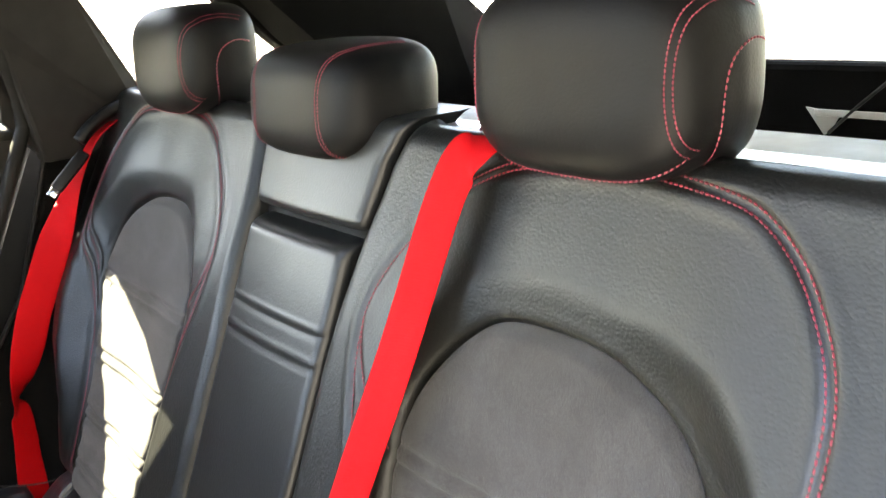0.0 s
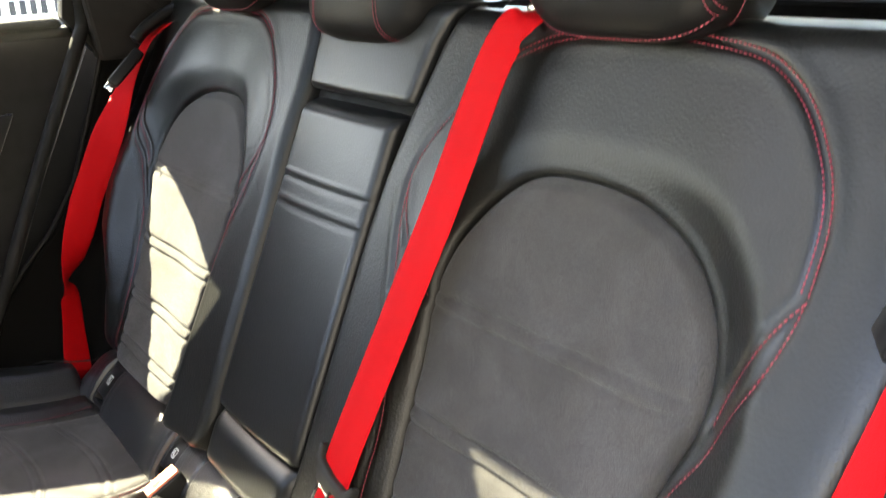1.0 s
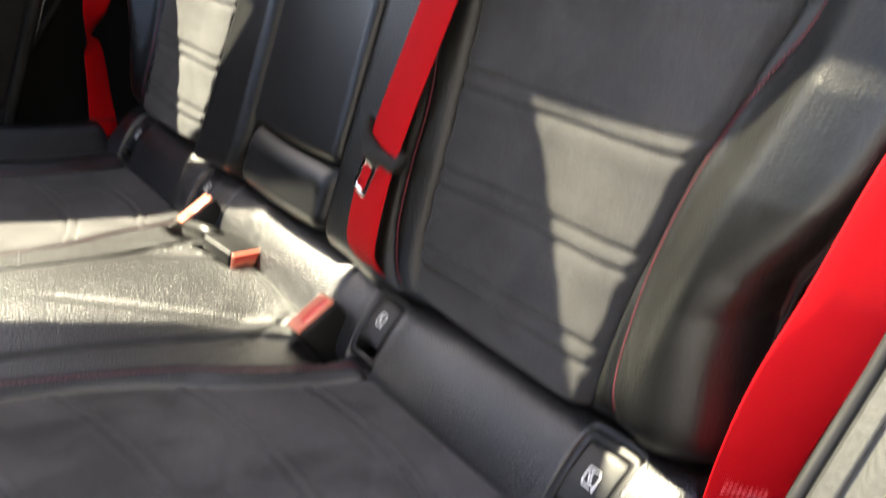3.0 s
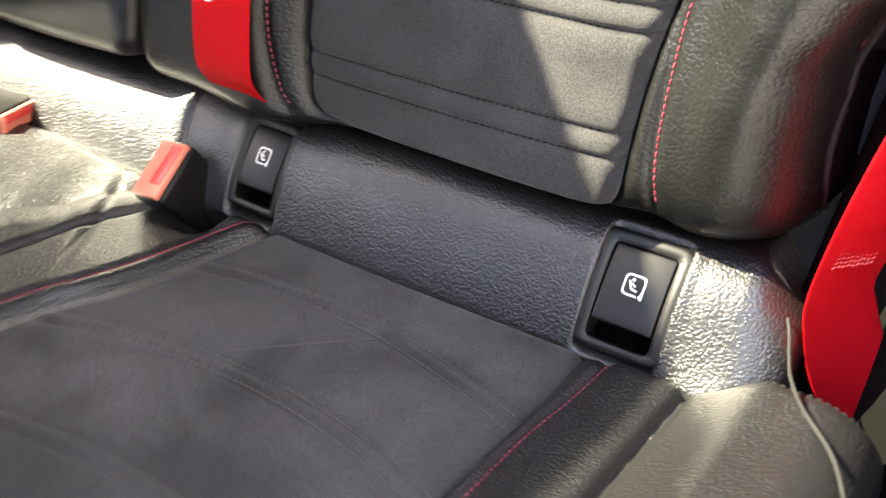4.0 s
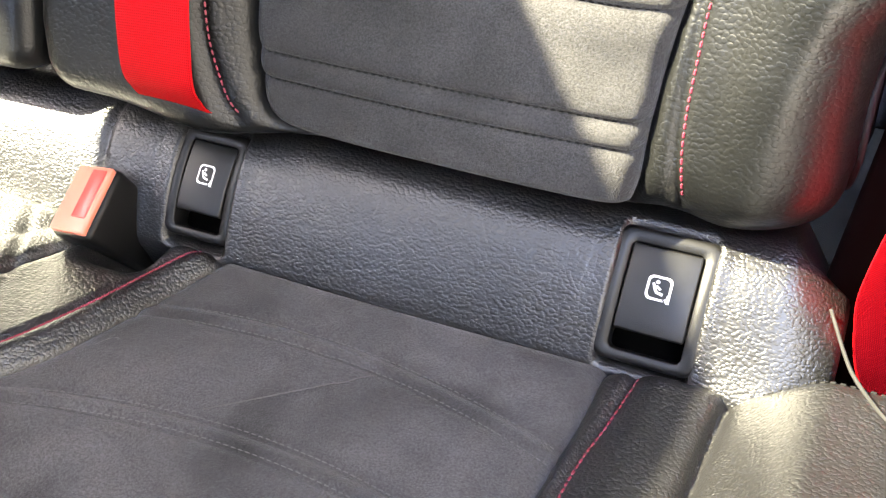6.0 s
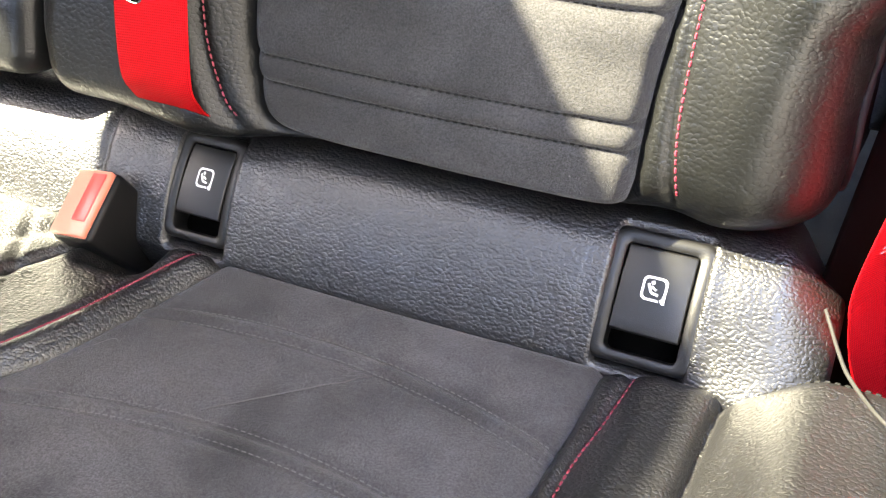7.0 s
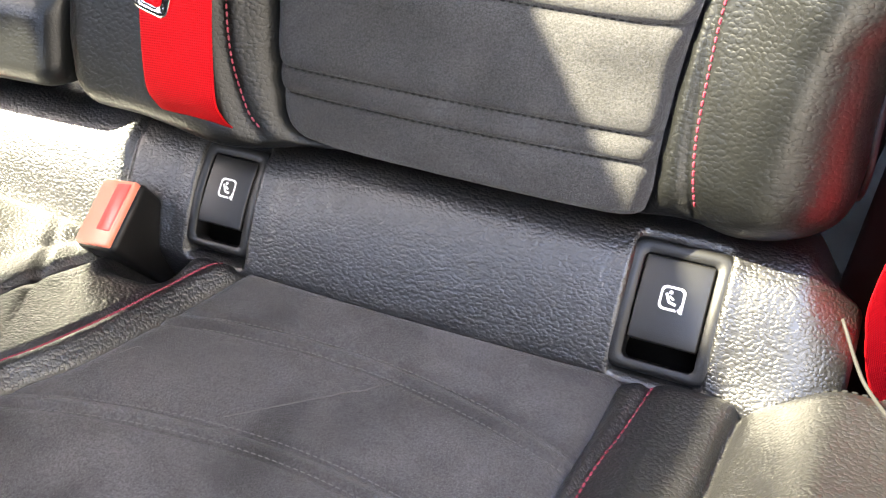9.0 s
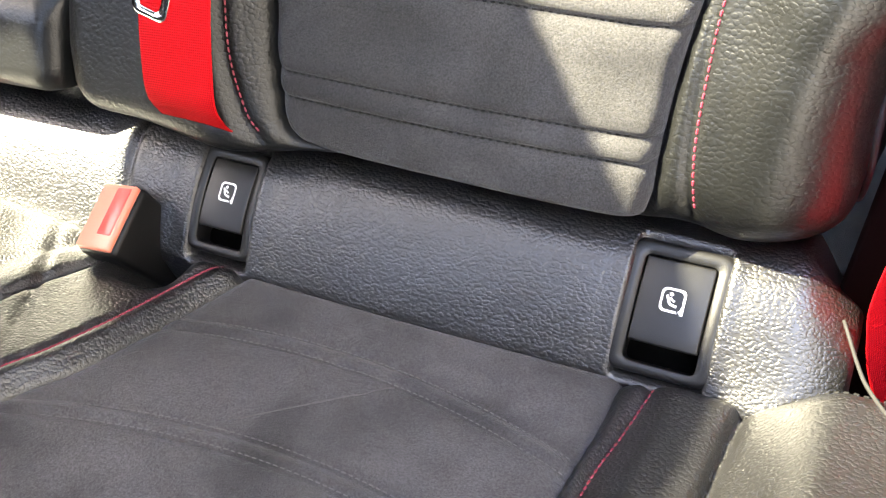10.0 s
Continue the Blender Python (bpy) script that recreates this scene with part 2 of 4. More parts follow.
def resample(path, step):
    seg = np.linalg.norm(np.diff(path, axis=0), axis=1)
    s = np.r_[0, np.cumsum(seg)]
    n = max(2, int(s[-1] / step))
    t = np.linspace(0, s[-1], n)
    return np.stack([np.interp(t, s, path[:, k]) for k in range(path.shape[1])], 1)


def line_distance(x, z, path):
    """Distance of points to a polyline in the plane."""
    best = np.full(x.shape, 9.0)
    for a, b in zip(path[:-1], path[1:]):
        d = b - a
        L = max(d @ d, 1e-12)
        t = np.clip(((x - a[0]) * d[0] + (z - a[1]) * d[1]) / L, 0, 1)
        best = np.minimum(best, np.hypot(x - a[0] - t * d[0], z - a[1] - t * d[1]))
    return best


def inside(x, z, loop):
    hit = np.zeros(x.shape, bool)
    for a, b in zip(loop, np.roll(loop, -1, 0)):
        cross = (a[1] > z) != (b[1] > z)
        with np.errstate(divide="ignore", invalid="ignore"):
            xi = (b[0] - a[0]) * (z - a[1]) / (b[1] - a[1]) + a[0]
        hit ^= cross & (x < xi)
    return hit


def smooth(a, b, x):
    t = np.clip((x - a) / (b - a), 0, 1)
    return t * t * (3 - 2 * t)


def rounding(e, r):
    """How far a surface has rolled back at distance e inside its edge."""
    t = np.clip(1 - e / r, 0, 1)
    return r * (1 - np.sqrt(np.maximum(0, 1 - t * t)))


def stitches(points, normals, pitch=0.0044, length=0.0036, width=0.0015, height=0.0008):
    """Separate raised stitches along a path with the surface normals."""
    P = np.asarray(points)
    seg = np.linalg.norm(np.diff(P, axis=0), axis=1)
    s = np.r_[0, np.cumsum(seg)]
    verts, faces = [], []
    N = np.asarray(normals)
    for c in np.arange(pitch / 2, s[-1] - pitch / 2, pitch):
        a, b = (np.array([np.interp(c + o, s, P[:, k]) for k in range(3)]) for o in (-length / 2, length / 2))
        n = np.array([np.interp(c, s, N[:, k]) for k in range(3)])
        n /= np.linalg.norm(n)
        d = b - a
        d /= np.linalg.norm(d)
        w = np.cross(n, d) * width / 2
        i = len(verts)
        m1, m2 = a + (b - a) * 0.22, a + (b - a) * 0.78
        verts += [a - n * 0.0003, m1 + w, m1 + n * height, m1 - w, m2 + w, m2 + n * height, m2 - w, b - n * 0.0003]
        for f in ((0, 2, 1), (0, 3, 2), (1, 2, 5, 4), (2, 3, 6, 5), (4, 5, 7), (5, 6, 7)):
            faces.append(tuple(i + k for k in f))
    return verts, faces


def tube(path, radius, sides=8):
    P = np.asarray(path, float)
    T = np.gradient(P, axis=0)
    T /= np.linalg.norm(T, axis=1)[:, None]
    ref = np.array([0.13, 0.31, 0.94])
    verts, faces = [], []
    for p, t in zip(P, T):
        u = np.cross(t, ref)
        u /= np.linalg.norm(u)
        v = np.cross(t, u)
        for k in range(sides):
            a = 2 * math.pi * k / sides
            verts.append(p + radius * (math.cos(a) * u + math.sin(a) * v))
    for j in range(len(P) - 1):
        for k in range(sides):
            a, b = j * sides + k, j * sides + (k + 1) % sides
            faces.append((a, b, b + sides, a + sides))
    faces.append(tuple(range(sides))[::-1])
    faces.append(tuple(len(verts) - sides + k for k in range(sides)))
    return verts, faces


def box(size, bevel=0.002, segments=2, m=None):
    bm = bmesh.new()
    bmesh.ops.create_cube(bm, size=1.0)
    bmesh.ops.scale(bm, vec=size, verts=bm.verts)
    if bevel:
        bmesh.ops.bevel(bm, geom=bm.edges[:], offset=bevel, segments=segments, profile=0.5, affect="EDGES")
    if m is not None:
        bmesh.ops.transform(bm, matrix=m, verts=bm.verts)
    return bm


def prism(outline, depth, m, bevel=0.0):
    """A polygon (x, y) raised by depth along z, then placed by m."""
    bm = bmesh.new()
    face = bm.faces.new([bm.verts.new((x, y, 0)) for x, y in outline])
    r = bmesh.ops.extrude_face_region(bm, geom=[face])
    top = [v for v in r["geom"] if isinstance(v, bmesh.types.BMVert)]
    bmesh.ops.translate(bm, vec=(0, 0, depth), verts=top)
    bmesh.ops.recalc_face_normals(bm, faces=bm.faces[:])
    if bevel:
        bmesh.ops.bevel(bm, geom=bm.edges[:], offset=bevel, segments=2, profile=0.5, affect="EDGES")
    bmesh.ops.transform(bm, matrix=m, verts=bm.verts)
    return bm


def side_panel(outline, x0, x1, bevel=0.004):
    """A panel drawn in (y, z) with its thickness along x."""
    turn = Matrix(((0, 0, 1, 0), (1, 0, 0, 0), (0, 1, 0, 0), (0, 0, 0, 1)))
    bm = prism(outline, x1 - x0, Matrix.Translation((x0, 0, 0)) @ turn, bevel)
    for v in bm.verts:
        v.co.x -= math.copysign(max(0.0, v.co.z - 0.93) * 0.38, v.co.x)
    return bm


def ribbon(path, across, width, thick=0.0014):
    """A flat strap along a path; across gives the direction of its width at each point."""
    P, A = np.asarray(path, float), np.asarray(across, float)
    T = np.gradient(P, axis=0)
    T /= np.linalg.norm(T, axis=1)[:, None]
    A = A - (A * T).sum(1)[:, None] * T
    A /= np.linalg.norm(A, axis=1)[:, None]
    N = np.cross(T, A)
    s = np.r_[0, np.cumsum(np.linalg.norm(np.diff(P, axis=0), axis=1))]
    prof = [(-0.5, 0.3), (-0.47, 1), (-0.25, 1.0), (0, 1.0), (0.25, 1.0), (0.47, 1), (0.5, 0.3), (0.5, -0.3), (0.47, -1), (0, -1), (-0.47, -1), (-0.5, -0.3)]
    verts, faces, uvs = [], [], []
    k = len(prof)
    for p, a, n, t in zip(P, A, N, s):
        for u, h in prof:
            verts.append(p + a * u * width + n * h * thick / 2)
            uvs.append((u * width * 10 + 0.5, t * 10))
    for j in range(len(P) - 1):
        for i in range(k):
            a, b = j * k + i, j * k + (i + 1) % k
            faces.append((a, b, b + k, a + k))
    faces.append(tuple(range(k))[::-1])
    faces.append(tuple((len(P) - 1) * k + i for i in range(k)))
    return verts, faces, uvs


# ---- the bench: shared shape ----
LEAN_BACK = 0.44


def back_y(z):
    return LEAN_BACK * (z - 0.44)


BACK_N = np.array([0, -1.0, LEAN_BACK]) / math.hypot(1, LEAN_BACK)

# the suede inset of a seat back, in (x, z), for the side x > 0
INSET = spline([(0.252, 0.470), (0.246, 0.50), (0.243, 0.54), (0.238, 0.59), (0.233, 0.64), (0.226, 0.685), (0.222, 0.72), (0.227, 0.752), (0.244, 0.78), (0.271, 0.807), (0.305, 0.826),
                (0.36, 0.831), (0.41, 0.827), (0.443, 0.818), (0.476, 0.803), (0.502, 0.780), (0.517, 0.755), (0.5235, 0.73), (0.5235, 0.705), (0.515, 0.677), (0.503, 0.642), (0.490, 0.605), (0.481, 0.557),
                (0.475, 0.52), (0.472, 0.48), (0.4715, 0.453), (0.464, 0.4425), (0.43, 0.4400), (0.36, 0.4405), (0.29, 0.443), (0.262, 0.450)], 6, True)
SEAM_OUT = spline([(0.235, 0.913), (0.255, 0.924), (0.286, 0.935), (0.33, 0.941), (0.40, 0.944), (0.452, 0.941), (0.492, 0.936), (0.516, 0.926), (0.540, 0.908), (0.558, 0.887), (0.570, 0.868), (0.578, 0.846), (0.581, 0.823), (0.582, 0.808)], 6)
BRANCH_A = spline([(0.582, 0.808), (0.572, 0.793), (0.561, 0.771), (0.548, 0.746), (0.542, 0.731), (0.538, 0.716)], 6)
BRANCH_B = spline([(0.582, 0.808), (0.580, 0.789), (0.572, 0.761), (0.553, 0.728), (0.541, 0.700), (0.522, 0.669), (0.506, 0.636), (0.494, 0.594), (0.487, 0.552), (0.486, 0.518), (0.487, 0.484), (0.493, 0.450)], 6)
SEAM_IN = spline([(0.235, 0.913), (0.205, 0.888), (0.180, 0.862), (0.162, 0.833), (0.156, 0.803), (0.161, 0.772), (0.172, 0.737), (0.190, 0.69), (0.205, 0.639), (0.213, 0.597), (0.216, 0.544), (0.221, 0.496), (0.233, 0.462), (0.243, 0.449)], 6)
BRANCH_C = spline([(0.156, 0.803), (0.166, 0.778), (0.184, 0.752), (0.203, 0.728), (0.214, 0.71)], 6)
QUILT = (0.712, 0.618, 0.543, 0.480)


def edge_in(z):
    return np.interp(z, [0.438, 0.443, 0.452, 0.465, 0.485, 0.75, 0.86, 0.92, 0.96], [0.146, 0.130, 0.116, 0.108, 0.104, 0.104, 0.112, 0.124, 0.142])


def edge_out(z):
    return np.interp(z, [0.438, 0.443, 0.452, 0.47, 0.50, 0.54, 0.57, 0.60, 0.64, 0.70, 0.80, 0.90, 0.96], [0.567, 0.570, 0.571, 0.571, 0.569, 0.570, 0.581, 0.600, 0.622, 0.642, 0.655, 0.662, 0.652])


def bottom(x):
    """Lower edge of the leather: the outer bolster hangs a little lower."""
    return 0.438 - 0.009 * smooth(0.46, 0.52, x) + 0.010 * (1 - smooth(0.15, 0.25, x))


def leather_h(x, z):
    """How far the leather of a seat back stands in front of the base plane."""
    d = line_distance(x, z, np.vstack([INSET, INSET[:1]]))
    d = np.where(inside(x, z, INSET), -d, d)
    outer = np.interp(z, [0.44, 0.46, 0.48, 0.52, 0.56, 0.62, 0.68, 0.74, 0.80, 0.86, 0.92], [-0.001, 0.005, 0.011, 0.022, 0.031, 0.039, 0.040, 0.034, 0.024, 0.016, 0.010])
    inner = 0.009 + 0.010 * (1 - smooth(0.78, 0.92, z))
    far, near = smooth(0.40, 0.52, x), 1 - smooth(0.20, 0.32, x)
    amp = 0.004 * (1 - far - near) + outer * far + inner * near
    wide = 0.04 + 0.022 * far
    crisp = 0.35 - 0.15 * far
    pad = crisp * (1 - np.clip(1 - d / 0.012, 0, 1) ** 2) + (1 - crisp) * smooth(0.0 + 0.006 * far, wide, d)
    h = -0.006 + (amp + 0.006) * np.where(d > 0, pad, 0)
    h -= 0.0042 * np.exp(-((np.maximum(d, 0) / 0.0030) ** 2))
    h -= 0.030 * smooth(0.0, 0.006, -d)
    groove, lip = np.zeros_like(h), np.zeros_like(h)
    for path, wide, deep in ((SEAM_OUT, 0.0035, 0.0022), (BRANCH_A, 0.003, 0.002), (BRANCH_B, 0.003, 0.002), (SEAM_IN, 0.003, 0.0018), (BRANCH_C, 0.003, 0.0015)):
        ds = line_distance(x, z, path)
        groove = np.maximum(groove, deep * np.exp(-((ds / wide) ** 2)))
        lip = np.maximum(lip, 0.0010 * np.exp(-(((ds - 0.008) / 0.006) ** 2)))
    h += lip * (1 - groove / 0.0022) - groove
    h -= rounding(x - edge_in(z), 0.020)
    h -= np.interp(z, [0.54, 0.62], [0.75, 0.28]) * rounding(edge_out(z) - x, 0.060) + 0.6 * rounding(edge_out(z) - x, 0.016)
    h -= rounding(z - bottom(x), 0.015 + 0.026 * smooth(0.455, 0.50, x))
    h -= rounding(0.955 - z, 0.016)
    return h


def inset_h(x, z, d):
    """The same for the suede inset; d is the depth inside its edge."""
    h = -0.0082 + 0.0100 * (1 - np.clip(1 - d / 0.009, 0, 1) ** 2)
    h -= 0.006 * smooth(0.02, 0.12, d)
    for k, zq in enumerate(QUILT):
        bow = zq + 0.010 * ((x - 0.36) / 0.13) ** 2 * (0.4 if k < 3 else 0.3) - 0.003
        for o in (-0.0065, 0.0065):
            h -= (0.0020 if k == 0 else 0.0034) * np.exp(-np.abs((z - bow - o) / 0.0021) ** 1.4)
        h += 0.0018 * np.exp(-(((z - bow) / 0.005) ** 2)) + 0.0018 * np.exp(-(((np.abs(z - bow) - 0.016) / 0.009) ** 2))
    h -= rounding(z - 0.438, 0.014)
    return h


def seat_back(side):
    """One padded outer backrest. side: 1 or -1."""
    flip = side > 0
    e = thing("rear_seat_backrest", (0.36 * side, 0.02, 0.43), "black leather rear backrest with charcoal suede inset and red seams", "car seat", "rear seat backrests")
    nu, nv = 240, 250
    c = np.linspace(0, 1, nu)
    u = 0.65 * c + 0.35 * (0.5 - 0.5 * np.cos(math.pi * c))
    z = np.linspace(0.438, 0.955, nv)
    Z = np.repeat(z[:, None], nu, 1)
    X = edge_in(Z) + (edge_out(Z) - edge_in(Z)) * u[None]
    Z = 0.955 - (0.955 - Z) * (0.955 - bottom(X)) / (0.955 - 0.438)
    H = leather_h(X, Z)
    P = np.stack([X * side, back_y(Z) - H, Z], -1)
    part("cover", skirted(P, (0, 0.045, -0.035), flip), LEATHER_BACK, e, "black leather cover")
    # side gusset: black cloth whose darkness also stands in for shade there
    rim = P[:225, -1] + np.array([0.0015 * side, 0.002, 0])
    steps = np.linspace(0, 1, 8)[None, :, None]
    wall = rim[:, None] + steps * np.array([0.010 * side, 0.075, -0.020])
    part("gusset", skirted(wall, (-0.004 * side, 0, 0), flip), PILLAR_CLOTH, e, "cloth side gusset, black for the cloth and its shade")
    part("welt", tube(rim[::4], 0.0022, 8), RUBBER, e, "black welt along the side edge")
    # inset
    lo, hi = INSET[:, 1].min(), INSET[:, 1].max()
    rows, n = [], 70
    loop = np.vstack([INSET, INSET[:1]])
    for zz in lo + (hi - lo) * (0.5 - 0.5 * np.cos(np.linspace(0.03, math.pi - 0.03, 330))):
        xs = []
        for a, b in zip(loop[:-1], loop[1:]):
            if (a[1] - zz) * (b[1] - zz) < 0:
                xs.append(a[0] + (b[0] - a[0]) * (zz - a[1]) / (b[1] - a[1]))
        t = 0.5 - 0.5 * np.cos(np.linspace(0, math.pi, n))
        t = 0.5 * t + 0.5 * np.linspace(0, 1, n)
        x = min(xs) + (max(xs) - min(xs)) * t
        rows.append(np.stack([x, np.full(n, zz)], 1))
    G = np.array(rows)
    d = line_distance(G[..., 0], G[..., 1], loop)
    H = inset_h(G[..., 0], G[..., 1], d)
    P = np.stack([G[..., 0] * side, back_y(G[..., 1]) - H, G[..., 1]], -1)
    part("inset", skirted(P, (0, 0.012, 0), flip), SUEDE, e, "charcoal suede inset with quilted ridges")
    for path, rows_at in ((SEAM_OUT, (-0.0027, 0.0027)), (BRANCH_A, (0.0028,)), (BRANCH_B, (0.0028,)), (SEAM_IN, (0.0026,)), (BRANCH_C, (0.0026,))):
        for off in rows_at:
            q = resample(path, 0.004)
            T = np.gradient(q, axis=0)
            T /= np.linalg.norm(T, axis=1)[:, None]
            q = q + np.stack([-T[:, 1], T[:, 0]], 1) * off
            y = back_y(q[:, 1]) - leather_h(q[:, 0], q[:, 1]) - 0.0004
            pts = np.stack([q[:, 0] * side, y, q[:, 1]], 1)
            part("stitching", stitches(pts, np.repeat(BACK_N[None], len(pts), 0)), STITCH, e, "red contrast stitching", False)
    # quilt stitches, coloured dark for the shade of thread that matches the suede
    for zq in QUILT[1:]:
        for o in (-0.0065, 0.0065):
            a = np.interp(zq, [0.48, 0.54, 0.62], [0.246, 0.246, 0.240])
            b = np.interp(zq, [0.48, 0.54, 0.62], [0.468, 0.474, 0.490])
            x = np.linspace(a + 0.006, b - 0.006, 60)
            zz = zq + o + 0.010 * ((x - 0.36) / 0.13) ** 2 * (0.4 if zq > 0.5 else 0.3) - 0.003
            d = line_distance(x, zz, loop)
            y = back_y(zz) - inset_h(x, zz, d) - 0.0002
            pts = np.stack([x * side, y, zz], 1)
            part("thread", stitches(pts, np.repeat(BACK_N[None], 60, 0), 0.0046, 0.0034, 0.0015, 0.0008), THREAD_DARK, e, "", False)
    return e


for side in (1, -1):
    seat_back(side)


# ---- centre of the backrest ----
def centre_pad(z0, z1, half, proud, r, name, label, parent, extra=None, material=LEATHER_SMOOTH):
    nu, nv = 70, 110
    c = np.linspace(-1, 1, nu)
    c = np.sign(c) * (1 - (1 - np.abs(c)) ** 1.4)
    t = np.linspace(0, 1, nv)
    t = 0.6 * t + 0.4 * (0.5 - 0.5 * np.cos(math.pi * t))
    Z = np.repeat((z0 + (z1 - z0) * t)[:, None], nu, 1)
    X = half(Z) * c[None]
    H = proud + 0.004 * (1 - (X / 0.1) ** 2)
    H -= rounding(half(Z) - np.abs(X), r) + rounding(Z - z0, r) + rounding(z1 - Z, r)
    if extra is not None:
        H = H + extra(X, Z)
    P = np.stack([X, back_y(Z) - H, Z], -1)
    return part(name, skirted(P, (0, 0.05, 0), True), material, parent, label)


def arm_lines(X, Z):
    h = np.zeros_like(X)
    for zq in (0.777, 0.749):
        h += 0.0016 * np.exp(-(((Z - zq) / 0.0018) ** 2)) - 0.0016 * np.exp(-(((Z - zq + 0.0045) / 0.0020) ** 2))
    h -= 0.0012 * np.exp(-(((np.abs(X) - 0.083) / 0.0025) ** 2)) * (Z < 0.5)
    return h


centre = thing("centre_backrest", (0, 0.02, 0.43), "black leather middle backrest with folded armrest panel", "car seat")
centre_pad(0.513, 0.850, lambda z: 0.099 + 0 * z, 0.015, 0.012, "armrest", "folded armrest with two cross seams", centre, arm_lines)
centre_pad(0.862, 0.958, lambda z: np.interp(z, [0.86, 0.92, 0.96], [0.107, 0.118, 0.136]), 0.010, 0.012, "upper_pad", "leather pad above the armrest", centre)
centre_pad(0.448, 0.509, lambda z: 0.099 + 0 * z, 0.014, 0.018, "lower_pad", "leather pad below the armrest", centre)
part("backing", box((0.24, 0.02, 0.50), 0.002, 1, Matrix.Translation((0, 0.135, 0.69)) @ pose(0, 0, 0, -23.7)), RUBBER, centre, "dark gap backing")


# ---- headrests ----
def headrest(cx, z0, z1, label, wide=0.104, seam=0.012, deep=0.058, curl=0.012, panel=True):
    e = thing("headrest", (cx, 0.24, z0), label, "headrest", "rear headrests")
    cy, cz, a, b, c = 0.182 + deep, (z0 + z1) / 2, wide, deep, (z1 - z0) / 2
    p = 3.7

    def f(x, y, z):
        # narrower towards the back and the bottom of the back
        ty = (y - cy) / b
        tz = (z - cz) / c
        ww = a * (1.02 - 0.10 * max(ty, 0) - 0.03 * tz * tz - 0.08 * max(-tz, 0) ** 2)
        lift = 0.35 * max(ty, 0) * max(-tz, 0)
        return abs((x - cx) / ww) ** p + abs(ty - 0.10 * tz + 0.05) ** p + abs(tz + lift * 0.6 - 0.03) ** p

    def radius(d):
        lo, hi = 0.0, 0.3
        for _ in range(30):
            m = (lo + hi) / 2
            if f(cx + d[0] * m, cy + d[1] * m, cz + d[2] * m) < 1:
                lo = m
            else:
                hi = m
        return lo

    nu, nv = 72, 48
    verts, faces = [], []
    for j in range(nv + 1):
        ph = math.pi * j / nv - math.pi / 2
        for i in range(nu):
            th = 2 * math.pi * i / nu
            d = (math.cos(ph) * math.cos(th) * a, math.cos(ph) * math.sin(th) * b, math.sin(ph) * c)
            d = np.array(d) / np.linalg.norm(d)
            verts.append(np.array([cx, cy, cz]) + d * radius(d))
    for j in range(nv):
        for i in range(nu):
            k, q = j * nu + i, j * nu + (i + 1) % nu
            faces.append((k, q, q + nu, k + nu))
    part("cushion", (verts, faces), HEADREST, e, "rounded black leather cushion")

    def on(x, th):
        """Point of the surface in the plane x, at an angle: 0 front, 90 top."""
        d = np.array([0, -math.cos(th), math.sin(th)])
        lo, hi = 0.0, 0.2
        for _ in range(30):
            m = (lo + hi) / 2
            q = np.array([x, cy, cz]) + d * m
            if f(*q) < 1:
                lo = m
            else:
                hi = m
        return np.array([x, cy, cz]) + d * (lo + 0.0004), d

    for s in (1, -1):
        for off in (-0.0021, 0.0021):
            pts, nor = [], []
            for th in np.linspace(radians(-50), radians(120), 80):
                k = (th - radians(-50)) / radians(170)
                x = cx + s * (wide - seam - curl * math.sin(math.pi * min(1.0, k * 1.6)) + off)
                q, d = on(x, th)
                pts.append(q)
                nor.append(d + np.array([s * 0.3, 0, 0]))
            part("stitching", stitches(pts, nor, 0.0033, 0.0029, 0.0013, 0.0006), STITCH, e, "red contrast stitching", False)
        if not panel:
            continue
        pts, nor = [], []
        # outline of the end panel: up the front, over to the back
        arch = spline([(-0.016, -0.053), (-0.020, -0.030), (-0.020, -0.006), (-0.013, 0.012), (0.000, 0.021), (0.016, 0.023), (0.034, 0.018)], 8)
        for ay, az in arch:
            y, z = cy + ay * b / 0.058, cz + az * c / 0.0665
            lo, hi = 0.0, 0.2
            for _ in range(30):
                m = (lo + hi) / 2
                if f(cx + s * m, y, z) < 1:
                    lo = m
                else:
                    hi = m
            pts.append((cx + s * (lo + 0.0004), y, z))
            nor.append((s, -0.2, 0.1))
        part("stitching", stitches(pts, nor), STITCH, e, "red stitching round the end panel", False)
    pts, nor = [], []
    for x in np.linspace(-wide + seam + 0.002, wide - seam - 0.002, 60):
        q, d = on(cx + x, radians(-52 + 6 * (x / wide) ** 4))
        pts.append(q)
        nor.append(d)
    part("stitching", stitches(pts, nor), STITCH, e, "red stitching along the lower edge", False)
    for s in (-0.05, 0.05):
        part("post", tube([(cx + s, 0.262, z0 - 0.05), (cx + s, 0.262, z0 - 0.02), (cx + s, 0.262, cz)], 0.006, 12), CHROME, e, "steel headrest post")
        part("post_guide", tube([(cx + s, 0.262, z0 - 0.03), (cx + s, 0.262, z0 + 0.012)], 0.013, 16), PLASTIC, e, "black plastic guide")
    return e


headrest(0.367, 0.935, 1.068, "large black leather outer headrest with red stitching", 0.103, 0.009, 0.058, 0.005)
headrest(-0.357, 0.936, 1.068, "large black leather outer headrest with red stitching")
headrest(-0.013, 0.913, 1.023, "low black leather middle headrest with red stitching", 0.110, 0.034, 0.068, 0.012, False)


